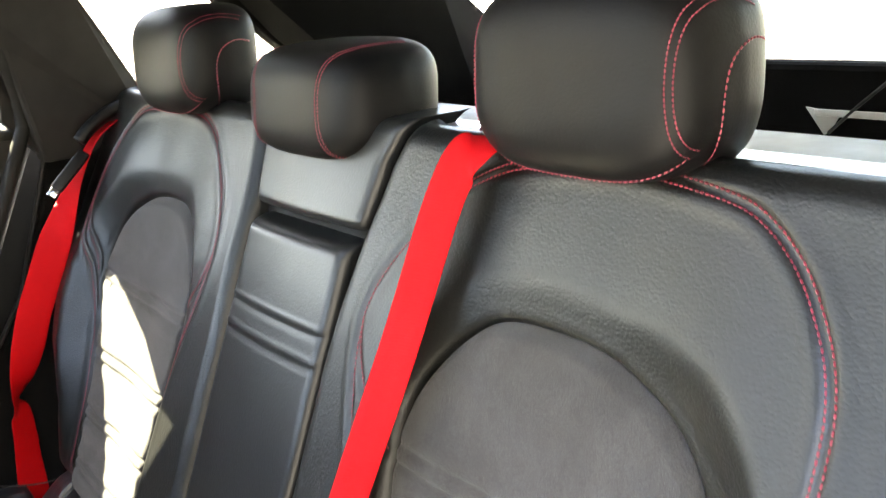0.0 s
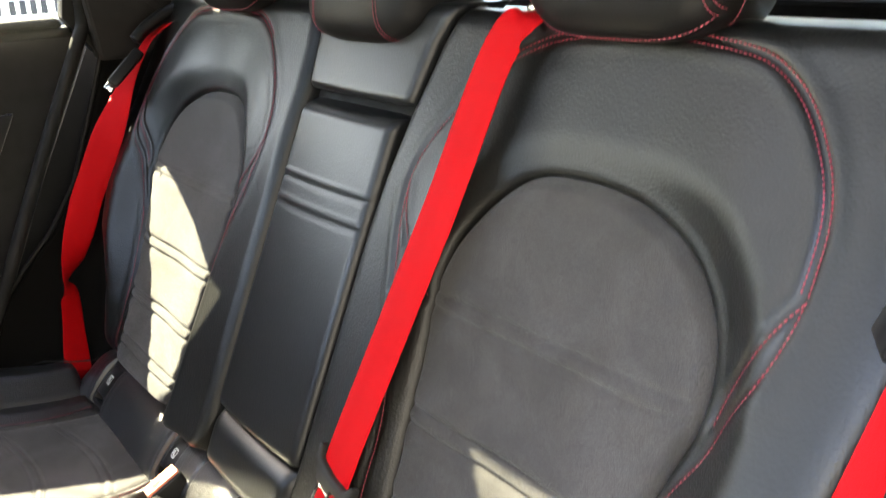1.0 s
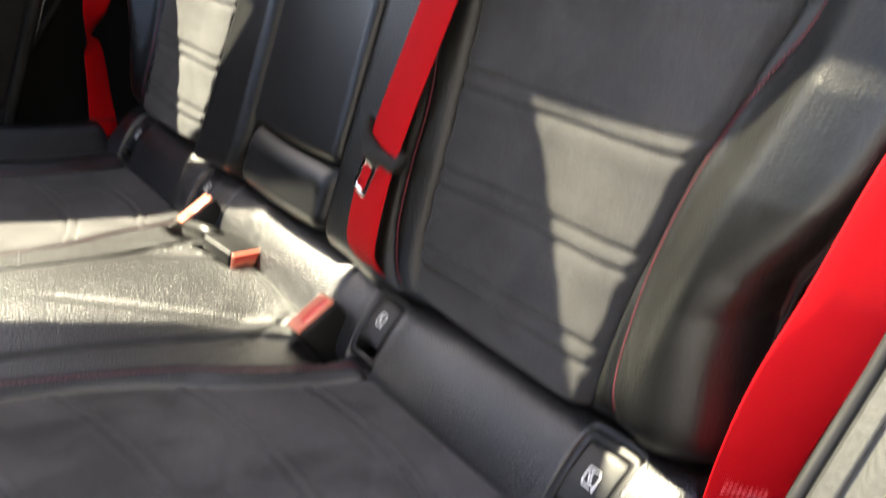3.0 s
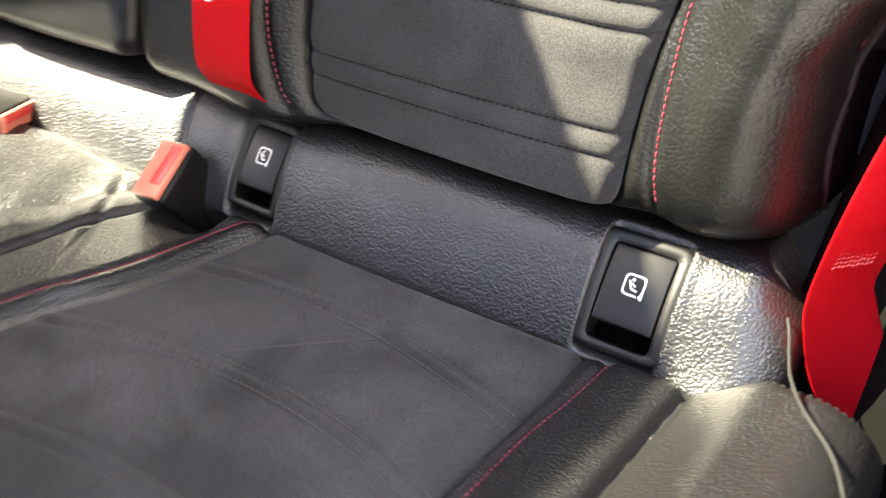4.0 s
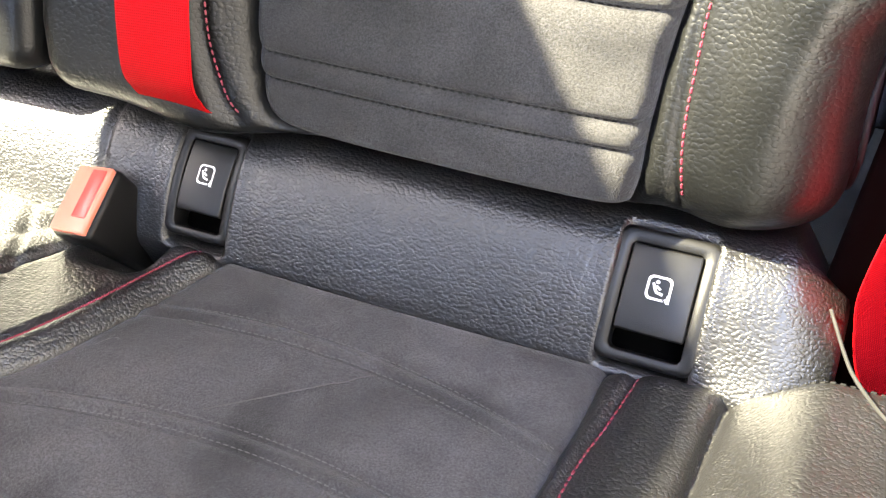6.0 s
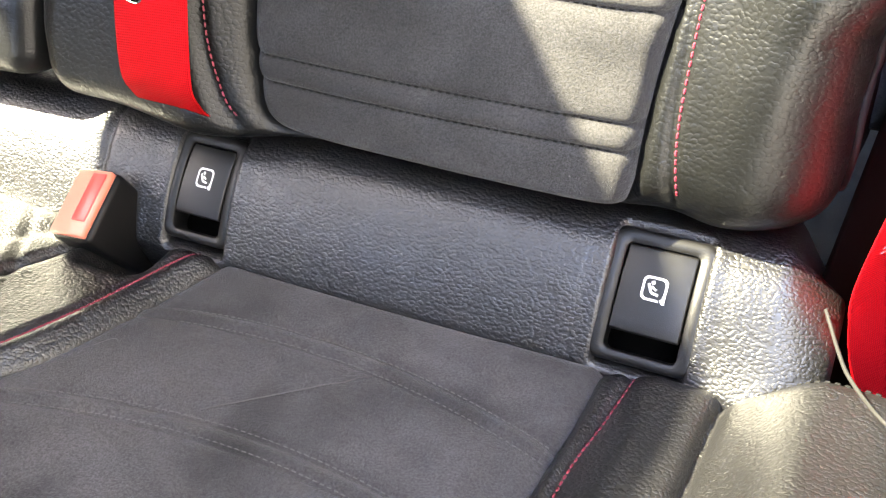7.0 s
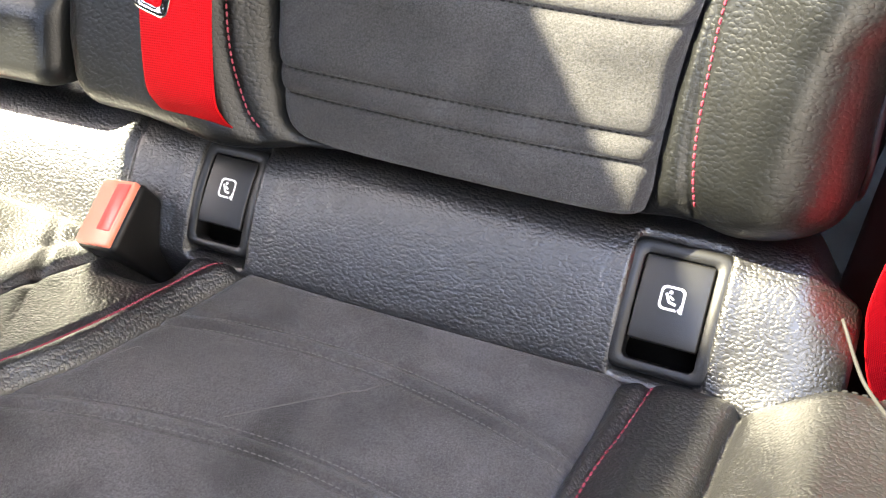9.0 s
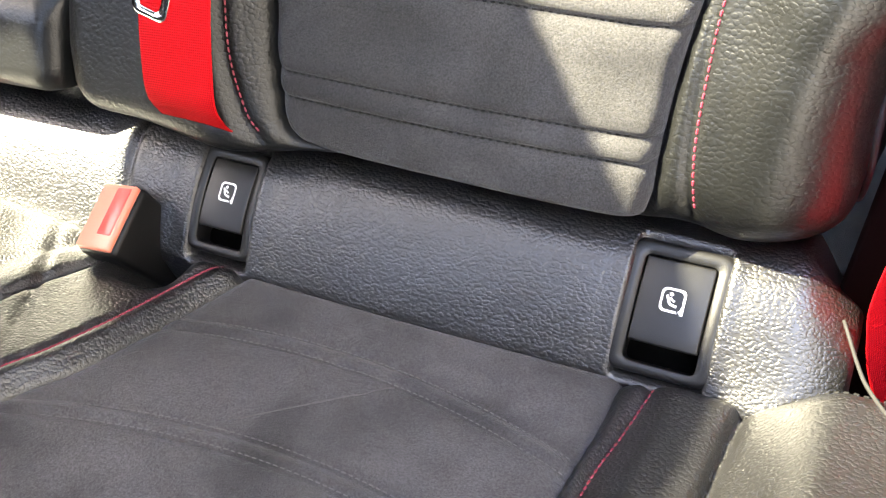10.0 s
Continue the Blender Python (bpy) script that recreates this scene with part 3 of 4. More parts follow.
# ---- bench cushion ----
C_IN = spline([(0.237, -0.028), (0.223, -0.070), (0.213, -0.105), (0.200, -0.148), (0.182, -0.185), (0.162, -0.26), (0.155, -0.36), (0.150, -0.46)], 6)
C_OUT = spline([(0.479, -0.040), (0.477, -0.075), (0.472, -0.128), (0.465, -0.22), (0.462, -0.33), (0.455, -0.46)], 6)
C_STITCH_IN = spline([(0.222, -0.027), (0.206, -0.067), (0.194, -0.109), (0.181, -0.146), (0.166, -0.18), (0.148, -0.26), (0.138, -0.36), (0.133, -0.46)], 6)
C_STITCH_OUT = spline([(0.493, -0.038), (0.486, -0.075), (0.478, -0.121), (0.472, -0.22), (0.470, -0.33), (0.463, -0.46)], 6)
C_FOLD = spline([(0.545, -0.022), (0.538, -0.06), (0.534, -0.10), (0.528, -0.16), (0.518, -0.26), (0.510, -0.40), (0.506, -0.48)], 6)
C_CREASE = spline([(0.150, -0.050), (0.128, -0.10), (0.112, -0.17), (0.102, -0.27), (0.098, -0.42)], 6)
LONG_CREASE = spline([(0.130, -0.043), (0.105, -0.074), (0.05, -0.162), (-0.02, -0.28)], 6)
C_QUILT = (-0.078, -0.158, -0.245, -0.335)


def across(path, y):
    o = np.argsort(path[:, 1])
    return np.interp(y, path[o, 1], path[o, 0])


def cushion_z(x, y):
    """Height of the leather cushion, for x of either side."""
    a = np.abs(x)
    z = 0.362 + 0.20 * (-0.035 - y)
    xi, xo = across(C_IN, y), across(C_OUT, y)
    si, so, fo, cr = across(C_STITCH_IN, y), across(C_STITCH_OUT, y), across(C_FOLD, y), across(C_CREASE, y)
    well = smooth(xi - 0.002, xi + 0.010, a) * (1 - smooth(xo - 0.010, xo + 0.002, a))
    z = z - 0.012 * well
    z = z + 0.007 * smooth(xi, xi - 0.02, a) * 1.0
    z = z + 0.010 * (1 - smooth(0.0, 0.13, a))
    z = z + 0.010 * smooth(xo, xo + 0.03, a) + 0.029 * smooth(fo, fo + 0.045, a)
    z = z - 0.0028 * np.exp(-(((a - si) / 0.0028) ** 2)) - 0.0028 * np.exp(-(((a - so) / 0.0028) ** 2))
    # leather welts between suede and seam
    z = z + 0.0032 * np.exp(-(((a - (xi + si) / 2) / 0.0062) ** 2)) + 0.0028 * np.exp(-(((a - (xo + so) / 2) / 0.0048) ** 2))
    z = z - 0.0095 * np.exp(-np.abs((a - fo) / 0.0042) ** 1.5) - 0.0055 * np.exp(-(((a - cr) / 0.0040) ** 2))
    # soft creases of the middle seat that gather at the buckles
    z = z - 0.0026 * np.exp(-(((a - 0.105 + 0.55 * (y + 0.05)) / 0.004) ** 2)) * np.exp(-(((y + 0.09) / 0.05) ** 2))
    z = z + 0.0022 * np.sin(a * 95 + y * 40) * np.exp(-(((a - 0.11) / 0.045) ** 2)) * np.exp(-(((y + 0.08) / 0.05) ** 2))
    # the long crease that runs forwards from the near buckle
    z = z - 0.0020 * np.exp(-((line_distance(x, y, LONG_CREASE) / 0.0060) ** 2)) * smooth(-0.30, -0.20, y)
    # pockets for the buckles
    z = z - 0.035 * np.exp(-(((a - 0.178) / 0.020) ** 4) - (((y + 0.045) / 0.022) ** 4))
    z = z + 0.004 * np.exp(-(((y + 0.03) / 0.03) ** 2)) - rounding(0.648 - a, 0.045) - rounding(-0.030 - y, 0.014) - rounding(y + 0.52, 0.07)
    return z


bench = thing("rear_bench_cushion", (0, -0.25, 0.25), "black leather rear bench cushion with two suede insets and red seams", "car seat")
nu, nv = 620, 180
xs = np.linspace(-0.648, 0.648, nu)
ys = np.linspace(-0.52, -0.030, nv)
XX, YY = np.meshgrid(xs, ys)
part("cover", skirted(np.stack([XX, YY, cushion_z(XX, YY)], -1), (0, 0, -0.11)), LEATHER, bench, "black pebbled leather cover")


def suede_cushion_z(x, y, d):
    z = 0.362 + 0.20 * (-0.035 - y) - 0.006 + 0.007 * (1 - np.clip(1 - d / 0.012, 0, 1) ** 2) - 0.004 * smooth(0.02, 0.10, d)
    a = np.abs(x)
    for k, yq in enumerate(C_QUILT):
        bow = yq - 0.026 * ((a - 0.34) / 0.14) ** 2 - 0.05 * (a - 0.34) * (1 if k == 0 else 0.4)
        for o in (-0.0058, 0.0058):
            z = z - (0.0020 if k < 2 else 0.0009) * np.exp(-np.abs((y - bow - o) / 0.0022) ** 1.4)
        z = z + 0.0013 * np.exp(-(((y - bow) / 0.004) ** 2))
    z = z + 0.004 * np.exp(-(((y + 0.03) / 0.03) ** 2))
    crease = (a - 0.37) * 0.55 + (y + 0.11) * 0.8
    z = z - 0.0012 * np.exp(-((crease / 0.004) ** 2)) * np.exp(-(((y + 0.11) / 0.05) ** 2)) * (x > 0)
    return z


for side in (1, -1):
    y = np.linspace(-0.47, -0.031, 300)
    t = np.linspace(0, 1, 70)
    a0, a1 = across(C_IN, y), across(C_OUT, y)
    A = a0[:, None] + (a1 - a0)[:, None] * t[None]
    Yg = np.repeat(y[:, None], 70, 1)
    d = np.minimum(np.minimum(A - a0[:, None], a1[:, None] - A), -0.028 - Yg)
    Zg = suede_cushion_z(A * side, Yg, np.maximum(d, 0))
    part("inset", skirted(np.stack([A * side, Yg, Zg], -1), (0, 0, -0.012), side < 0), SUEDE_SEAT, bench, "charcoal suede seat inset")
    for path in (C_STITCH_IN, C_STITCH_OUT):
        q = resample(path, 0.004)
        for off in ((0.0000, 0.0026) if path is C_STITCH_IN else (0.0022,)):
            x = q[:, 0] * side
            z = cushion_z(x + off * side, q[:, 1]) + 0.0004
            pts = np.stack([x + off * side, q[:, 1], z], 1)
            part("stitching", stitches(pts, np.repeat([[0, 0.2, 0.98]], len(pts), 0)), STITCH, bench, "red contrast stitching", False)
    for k, yq in enumerate(C_QUILT[:2]):
        for o in (-0.0058, 0.0058):
            a = np.linspace(0.245 if k == 0 else 0.212, 0.472, 70)
            yy = yq - 0.026 * ((a - 0.34) / 0.14) ** 2 - 0.05 * (a - 0.34) * (1 if k == 0 else 0.4) + o
            pts = np.stack([a * side, yy, suede_cushion_z(a * side, yy, np.full(70, 0.02)) + 0.0002], 1)
            part("thread", stitches(pts, np.repeat([[0, 0.2, 0.98]], 70, 0), 0.0040, 0.0028, 0.0008, 0.0005), THREAD_GREY, bench, "", False)

for s in (1, -1):
    # closing seam of the outer bolster along the roll
    x = np.linspace(0.542, 0.630, 40)
    y = np.full(40, -0.0345)
    pts = np.stack([x * s, y, cushion_z(x, y) + 0.0006], 1)
    part("thread", stitches(pts, np.repeat([[0, 0.2, 0.98]], 40, 0), 0.0046, 0.0034, 0.0013, 0.0007), THREAD_DARK, bench, "", False)

cx = np.linspace(0.300, 0.366, 40)
cy = -0.148 + (cx - 0.300) * 0.92
cz = suede_cushion_z(cx, cy, np.full(40, 0.05)) + 0.0001
part("crease_mark", tube(np.stack([cx, cy, cz], 1), 0.00035, 6), THREAD_GREY, bench, "pale crease rubbed into the suede")

hx = np.linspace(0, 1, 16)
hair = np.stack([0.2200 + 0.0090 * hx, -0.1300 + 0.0080 * hx + 0.004 * np.sin(3 * hx), np.zeros(16)], 1)
hair[:, 2] = suede_cushion_z(hair[:, 0], hair[:, 1], np.full(16, 0.02)) + 0.0006
lint = thing("lint_hair", tuple(hair[0]), "short pale hair lying on the seat suede", "lint")
part("strand", tube(hair, 0.00016, 6), THREAD_GREY, lint)

# rear roll of the bench that carries the child-seat anchor covers
ROLL = spline([(-0.030, 0.335), (-0.034, 0.352), (-0.036, 0.364), (-0.031, 0.376), (-0.0175, 0.3965), (-0.0025, 0.4130), (0.011, 0.4220), (0.027, 0.4255), (0.046, 0.421), (0.080, 0.408)], 8)
COVERS = (-0.4935, -0.2135, 0.2135, 0.4935)


def roll_point(t, x):
    """Point of the roll's section at share t of its length."""
    n = len(ROLL) - 1
    y, z = np.interp(t * n, range(n + 1), ROLL[:, 0]), np.interp(t * n, range(n + 1), ROLL[:, 1])
    return y, z


roll = thing("rear_bench_roll", (0, 0.02, 0.33), "black pebbled leather roll along the back of the bench", "car seat")
t = np.linspace(0, 1, 90)
xs = np.linspace(-0.588, 0.588, 700)
yz = np.array([roll_point(k, 0) for k in t])
tang = np.gradient(yz, axis=0)
tang /= np.linalg.norm(tang, axis=1)[:, None]
nrm = np.stack([-tang[:, 1], tang[:, 0]], 1)
dip = np.zeros((90, 700))
for c in COVERS:
    dip -= 0.020 * np.exp(-(((xs[None] - c) / (0.0205 if abs(c) < 0.3 else 0.0235)) ** 12)) * np.exp(-(((t[:, None] - 0.50) / 0.235) ** 12))
    ring = np.exp(-(((np.abs(xs[None] - c) - 0.034) / 0.006) ** 2)) * np.exp(-(((t[:, None] - 0.52) / 0.30) ** 4))
    dip -= 0.0006 * ring
for c in (-0.140, 0.140):
    dip -= 0.0022 * np.exp(-(((xs[None] - c) / 0.0022) ** 2))
dip += 0.002 * np.sin(xs[None] * 21 + 0.6) * np.sin(math.pi * t[:, None])
dip -= rounding(0.588 - np.abs(xs[None]), 0.030) * 0.5
dip += 0.008 * smooth(0.515, 0.56, np.abs(xs[None])) * np.exp(-(((t[:, None] - 0.27) / 0.11) ** 2))
dip -= 0.014 * smooth(0.552, 0.588, np.abs(xs[None])) * smooth(0.30, 0.75, t[:, None]) + 0.014 * smooth(0.55, 0.58, np.abs(xs[None])) * smooth(0.72, 0.88, t[:, None])
P = np.stack([np.repeat(xs[None], 90, 0), yz[:, :1] + nrm[:, :1] * dip, yz[:, 1:] + nrm[:, 1:] * dip], -1)
part("cover", skirted(P, (0, 0.02, -0.08)), LEATHER, roll, "black pebbled leather")
for s in (1, -1):
    cord = spline([(s * 0.5775, 0.006, 0.4095), (s * 0.5815, -0.003, 0.407), (s * 0.5865, -0.020, 0.408), (s * 0.592, -0.036, 0.410), (s * 0.603, -0.054, 0.412), (s * 0.625, -0.076, 0.409), (s * 0.645, -0.11, 0.395)], 8)
    part("piping", tube(cord, 0.0010, 8), PIPING, roll, "grey cord piping")

# ---- child-seat anchor covers ----
slope = math.atan2(0.418 - 0.372, 0.017 + 0.027)
FRAME = Matrix.Translation((0, -0.0062, 0.3972)) @ pose(0, 0, 0, math.degrees(slope))


def rounded_rect(w, h, r, n=5, cx=0.0, cy=0.0):
    out = []
    for sx, sy, a0 in ((1, 1, 0), (-1, 1, 90), (-1, -1, 180), (1, -1, 270)):
        for k in range(n + 1):
            a = radians(a0 + 90 * k / n)
            out.append((cx + sx * (w / 2 - r) + r * math.cos(a), cy + sy * (h / 2 - r) + r * math.sin(a)))
    return out


def dense(loop, n=5, cuts=7):
    """The loop of a rounded rectangle with more points along its four sides."""
    out = []
    for i, (x, y) in enumerate(loop):
        out.append((x, y))
        if i % (n + 1) == n:
            bx, by = loop[(i + 1) % len(loop)]
            out += [(x + (bx - x) * k / (cuts + 1), y + (by - y) * k / (cuts + 1)) for k in range(1, cuts + 1)]
    return out


def frame_mesh(w, h, r, wi, hi, ri, oy, depth, m, lift=0.0):
    """A raised frame with a rounded opening."""
    outer, inner = dense(rounded_rect(w, h, r)), dense(rounded_rect(wi, hi, ri, 5, 0, oy))
    n = len(outer)
    verts, faces = [], []
    rings = [(outer, -0.006), (outer, depth * 0.45), ([(x * 0.975, y * 0.98) for x, y in outer], depth * 0.85), ([(x * 0.93, y * 0.945) for x, y in outer], depth), ([(x * 1.025, (y - oy) * 1.018 + oy) for x, y in inner], depth * 0.95), (inner, depth * 0.75), (inner, -0.012)]
    for pts, z in rings:
        for x, y in pts:
            bend = -lift * (y / (h / 2)) ** 2
            verts.append(m @ Vector((x, y, z + bend)))
    for k in range(len(rings) - 1):
        for i in range(n):
            a, b = k * n + i, k * n + (i + 1) % n
            faces.append((a, b, b + n, a + n))
    return verts, faces


def anchor_cover(cx):
    inner = abs(cx) < 0.3
    m = Matrix.Translation((cx, 0, 0)) @ FRAME @ Matrix.Diagonal((0.85, 0.94, 1, 1) if inner else (1, 1, 1, 1))
    e = thing("anchor_cover", tuple(m.translation), "black plastic child-seat anchor cover with white symbol", "anchor cover", "child-seat anchor covers")
    bow = 0.0045
    part("surround", frame_mesh(0.056, 0.073, 0.007, 0.0388, 0.0585, 0.0035, -0.001, 0.0045, m, bow), PLASTIC_SATIN, e, "satin black surround")
    # floor of the opening, coloured near black for the shade under the flap
    part("recess", box((0.041, 0.062, 0.002), 0.0, 1, m @ Matrix.Translation((0, -0.001, -0.0155))), RECESS_SHADE, e, "recess, its shade put into the dark colour")
    bm = box((0.0374, 0.0470, 0.008), 0.0014, 3)
    bmesh.ops.subdivide_edges(bm, edges=[k for k in bm.edges if abs(k.verts[0].co.y - k.verts[1].co.y) > 0.03], cuts=8)
    tilt = Matrix.Translation((0, 0.0042, 0.0003)) @ pose(0, 0, 0, -3)
    for v in bm.verts:
        q = tilt @ v.co
        q.z -= bow * (q.y / 0.0365) ** 2
        v.co = m @ q
    flap = part("flap", bm, PLASTIC_SATIN, e, "curved hinged flap")
    top = m @ tilt @ Matrix.Translation((0, 0.0020, 0.0041)) @ pose(0, 0, 0, -2)
    # the printed child-seat symbol: a broken rounded frame, a seated sign and a bar
    loop = rounded_rect(0.0132, 0.0132, 0.003, 5)
    wide = 0.00125
    verts, faces = [], []
    n = len(loop)
    inner = [(x * (1 - wide * 2 / 0.0132), y * (1 - wide * 2 / 0.0132)) for x, y in loop]
    for x, y in loop + inner:
        verts.append(top @ Vector((x, y, 0.0)))
    for i in range(n):
        if i in (n - 2, n - 6):
            continue
        a, b = i, (i + 1) % n
        faces.append((a, b, b + n, a + n))
    strokes = [((-0.0034, 0.0024), (-0.0012, -0.0022), 0.0014), ((-0.0012, -0.0022), (0.0026, -0.0030), 0.0014), ((-0.0016, 0.0012), (0.0010, -0.0006), 0.0012), ((0.0058, -0.0072), (0.0058, -0.0028), 0.0018)]
    for (ax, ay), (bx, by), w in strokes:
        d = Vector((bx - ax, by - ay)).normalized()
        k = Vector((-d.y, d.x)) * w / 2
        i = len(verts)
        for px, py in ((ax - k.x, ay - k.y), (bx - k.x, by - k.y), (bx + k.x, by + k.y), (ax + k.x, ay + k.y)):
            verts.append(top @ Vector((px, py, 0.0001)))
        faces.append((i, i + 1, i + 2, i + 3))
    i = len(verts)
    for k in range(8):
        a = 2 * math.pi * k / 8
        verts.append(top @ Vector((-0.0012 + 0.0011 * math.cos(a), 0.0032 + 0.0011 * math.sin(a), 0.0001)))
    faces.append(tuple(range(i, i + 8)))
    sym = mesh_object("symbol", verts, faces, WHITE_PRINT, False)
    sym.parent = flap
    tagged(sym, "white printed child-seat symbol")
    return e


for c in COVERS:
    anchor_cover(c)


# ---- buckles ----
def buckle(m, label):
    """A belt buckle: its own z axis is its long axis, the red button at the top."""
    e = thing("belt_buckle", tuple(m.translation), label, "seat belt buckle", "seat belt buckles")
    body = box((0.040, 0.024, 0.056), 0.0035, 3)
    for v in body.verts:
        k = (v.co.z + 0.028) / 0.056
        v.co.x *= 0.86 + 0.14 * k
        v.co.y *= 0.80 + 0.20 * k
    bmesh.ops.transform(body, matrix=m @ Matrix.Translation((0, 0, -0.028)), verts=body.verts)
    part("body", body, PLASTIC, e, "black plastic body")
    part("button", box((0.037, 0.0205, 0.004), 0.0012, 2, m @ Matrix.Translation((0, 0, 0.0008))), BUTTON_RIM, e, "red release button")
    part("button_ridge", box((0.027, 0.0085, 0.0016), 0.0007, 2, m @ Matrix.Translation((0.003, -0.004, 0.0026))), RED_PLASTIC, e, "raised red press area")
    part("stalk", tube([m @ Vector((0, 0, -0.05)), m @ Vector((0, 0.002, -0.075)), m @ Vector((0, 0.012, -0.11))], 0.010, 12), PLASTIC, e, "black stalk")
    for k in range(5):
        part("print_bar", box((0.0003, 0.013 - 0.002 * (k % 2), 0.0007), 0, 1, m @ Matrix.Translation((0.0188 - 0.0005 * k, -0.001, -0.020 - 0.003 * k))), PIPING, e, "", False)
    return e


def standing(x, y, z):
    """A buckle that stands in its pocket, its button turned up and forwards."""
    a, c = Vector((-0.018, 0.896, 0.444)), Vector((-0.200, -0.437, 0.877))
    b = c.cross(a).normalized()
    return Matrix(((a.x, b.x, c.x, x), (a.y, b.y, c.y, y), (a.z, b.z, c.z, z), (0, 0, 0, 1))) @ Matrix.Diagonal((1.22, 1.42, 1.25, 1))


buckle(standing(0.1500, -0.0450, 0.3965), "black belt buckle with red button, standing in the bench pocket")
buckle(standing(-0.166, -0.040, 0.3990), "black belt buckle with red button, standing in the bench pocket")
away = Vector((math.cos(radians(192)) * math.cos(radians(8)), math.sin(radians(192)) * math.cos(radians(8)), math.sin(radians(8))))
wide = Vector((0, 0, 1)).cross(away).normalized()
wide = Matrix.Rotation(radians(12), 3, away) @ wide
high = away.cross(wide)
lying = Matrix(((wide.x, -high.x, -away.x, -0.0211), (wide.y, -high.y, -away.y, -0.0373), (wide.z, -high.z, -away.z, 0.388), (0, 0, 0, 1)))
buckle(lying @ Matrix.Diagonal((1.15, 0.78, 1.0, 1)), "black belt buckle with red button, lying on the middle seat")


# ---- belts ----
def belt(name, path, across_rows, label, width=0.047, n=10):
    e = thing(name, path[-1], label, "seat belt", "red seat belts")
    v, f, uv = ribbon(spline(path, n), spline(across_rows, n), width)
    part("webbing", (v, f), BELT, e, "red woven webbing", True, uv)
    return e


mid = belt("seat_belt", [(0.286, 0.240, 0.935), (0.283, 0.226, 0.953), (0.268, 0.196, 0.950), (0.247, 0.179, 0.920), (0.236, 0.126, 0.804), (0.216, 0.078, 0.690), (0.204, 0.016, 0.562), (0.205, -0.013, 0.490), (0.206, -0.012, 0.464), (0.207, 0.004, 0.447), (0.208, 0.034, 0.442)],
           [(1, 0, 0.02)] * 3 + [(1, 0.02, -0.04)] * 5 + [(1, 0.0, -0.02)] * 3, "red seat belt with grey latch plate down the bench middle")
tm = Matrix.Translation((0.206, 0.0155, 0.560)) @ pose(0, 0, 0, 68, 0, 0) @ pose(0, 0, 0, 0, 0, -14)
YOKE = [(-37, 8), (-36, 13), (-32, 14), (-29, 11), (-27, 5), (-22, 2), (0, 0), (22, 2), (27, 6), (30, 12), (34, 13), (37, 10), (36, 2), (32, -6), (26, -10), (8, -11), (5, -17), (-21, -17), (-24, -10), (-31, -6), (-35, 0)]
part("latch_plate", prism([(x / 1000, y / 1000) for x, y in YOKE], 0.009, tm @ Matrix.Translation((0, 0, -0.002)), 0.002), PLASTIC_GREY, mid, "dark grey plastic yoke with raised ends")
part("tongue", frame_mesh(0.024, 0.036, 0.005, 0.014, 0.022, 0.003, -0.002, 0.0012, tm @ Matrix.Translation((-0.008, -0.030, 0.002))), CHROME, mid, "chromed steel tongue")
part("belt_outlet", tube(spline([(0.238, 0.225, 0.957), (0.262, 0.228, 0.963), (0.288, 0.230, 0.963), (0.312, 0.232, 0.957)], 6), 0.004, 8), CHROME, mid, "bright belt outlet rim")

left = belt("seat_belt", [(-0.618, 0.205, 0.916), (-0.616, 0.165, 0.890), (-0.612, 0.128, 0.840), (-0.612, 0.098, 0.786), (-0.612, 0.076, 0.745), (-0.612, 0.051, 0.695), (-0.612, 0.033, 0.660), (-0.612, 0.017, 0.619), (-0.612, 0.000, 0.577), (-0.612, -0.014, 0.547), (-0.612, -0.019, 0.529), (-0.612, -0.017, 0.512), (-0.612, -0.018, 0.477), (-0.612, -0.021, 0.439), (-0.612, -0.024, 0.390), (-0.612, -0.026, 0.350)],
            [(0.94, -0.15, 0.05), (0.94, -0.10, 0.0), (0.92, 0.05, -0.1), (0.80, 0.45, -0.30), (0.45, 0.80, -0.45), (0.20, 0.88, -0.46), (0.12, 0.88, -0.37), (0.0, 0.93, -0.36), (-0.42, 0.82, -0.39), (-0.83, 0.51, -0.22), (-0.94, 0.35, 0.0), (-0.70, 0.72, 0.02), (-0.59, 0.80, -0.07), (-0.50, 0.86, -0.06), (-0.28, 0.96, -0.05), (-0.2, 0.97, 0)], "slack twisted red seat belt hanging beside the rear backrest")
guide = spline([(-0.615, 0.257, 0.940), (-0.615, 0.224, 0.936), (-0.615, 0.192, 0.926), (-0.615, 0.164, 0.910), (-0.615, 0.144, 0.892)], 6)
part("belt_guide", tube(guide, 0.010, 10), PLASTIC, left, "black plastic belt guide under the pillar trim")
lower, upper = Vector((-0.5920, 0.0920, 0.8323)), Vector((-0.5980, 0.1444, 0.8771))
axis = (upper - lower).normalized()
flat = axis.cross(Vector((0.86, -0.40, 0.30))).normalized()
face = axis.cross(flat)
lm = Matrix(((axis.x, flat.x, face.x, (lower.x + upper.x) / 2), (axis.y, flat.y, face.y, (lower.y + upper.y) / 2), (axis.z, flat.z, face.z, (lower.z + upper.z) / 2), (0, 0, 0, 1)))
part("latch_plate", box(((upper - lower).length, 0.018, 0.012), 0.004, 3, lm), PLASTIC, left, "black latch plate hanging on the belt")
part("tongue", box((0.014, 0.014, 0.0026), 0.001, 1, lm @ Matrix.Translation((-(upper - lower).length / 2 - 0.004, 0, 0))), CHROME, left, "steel tongue")

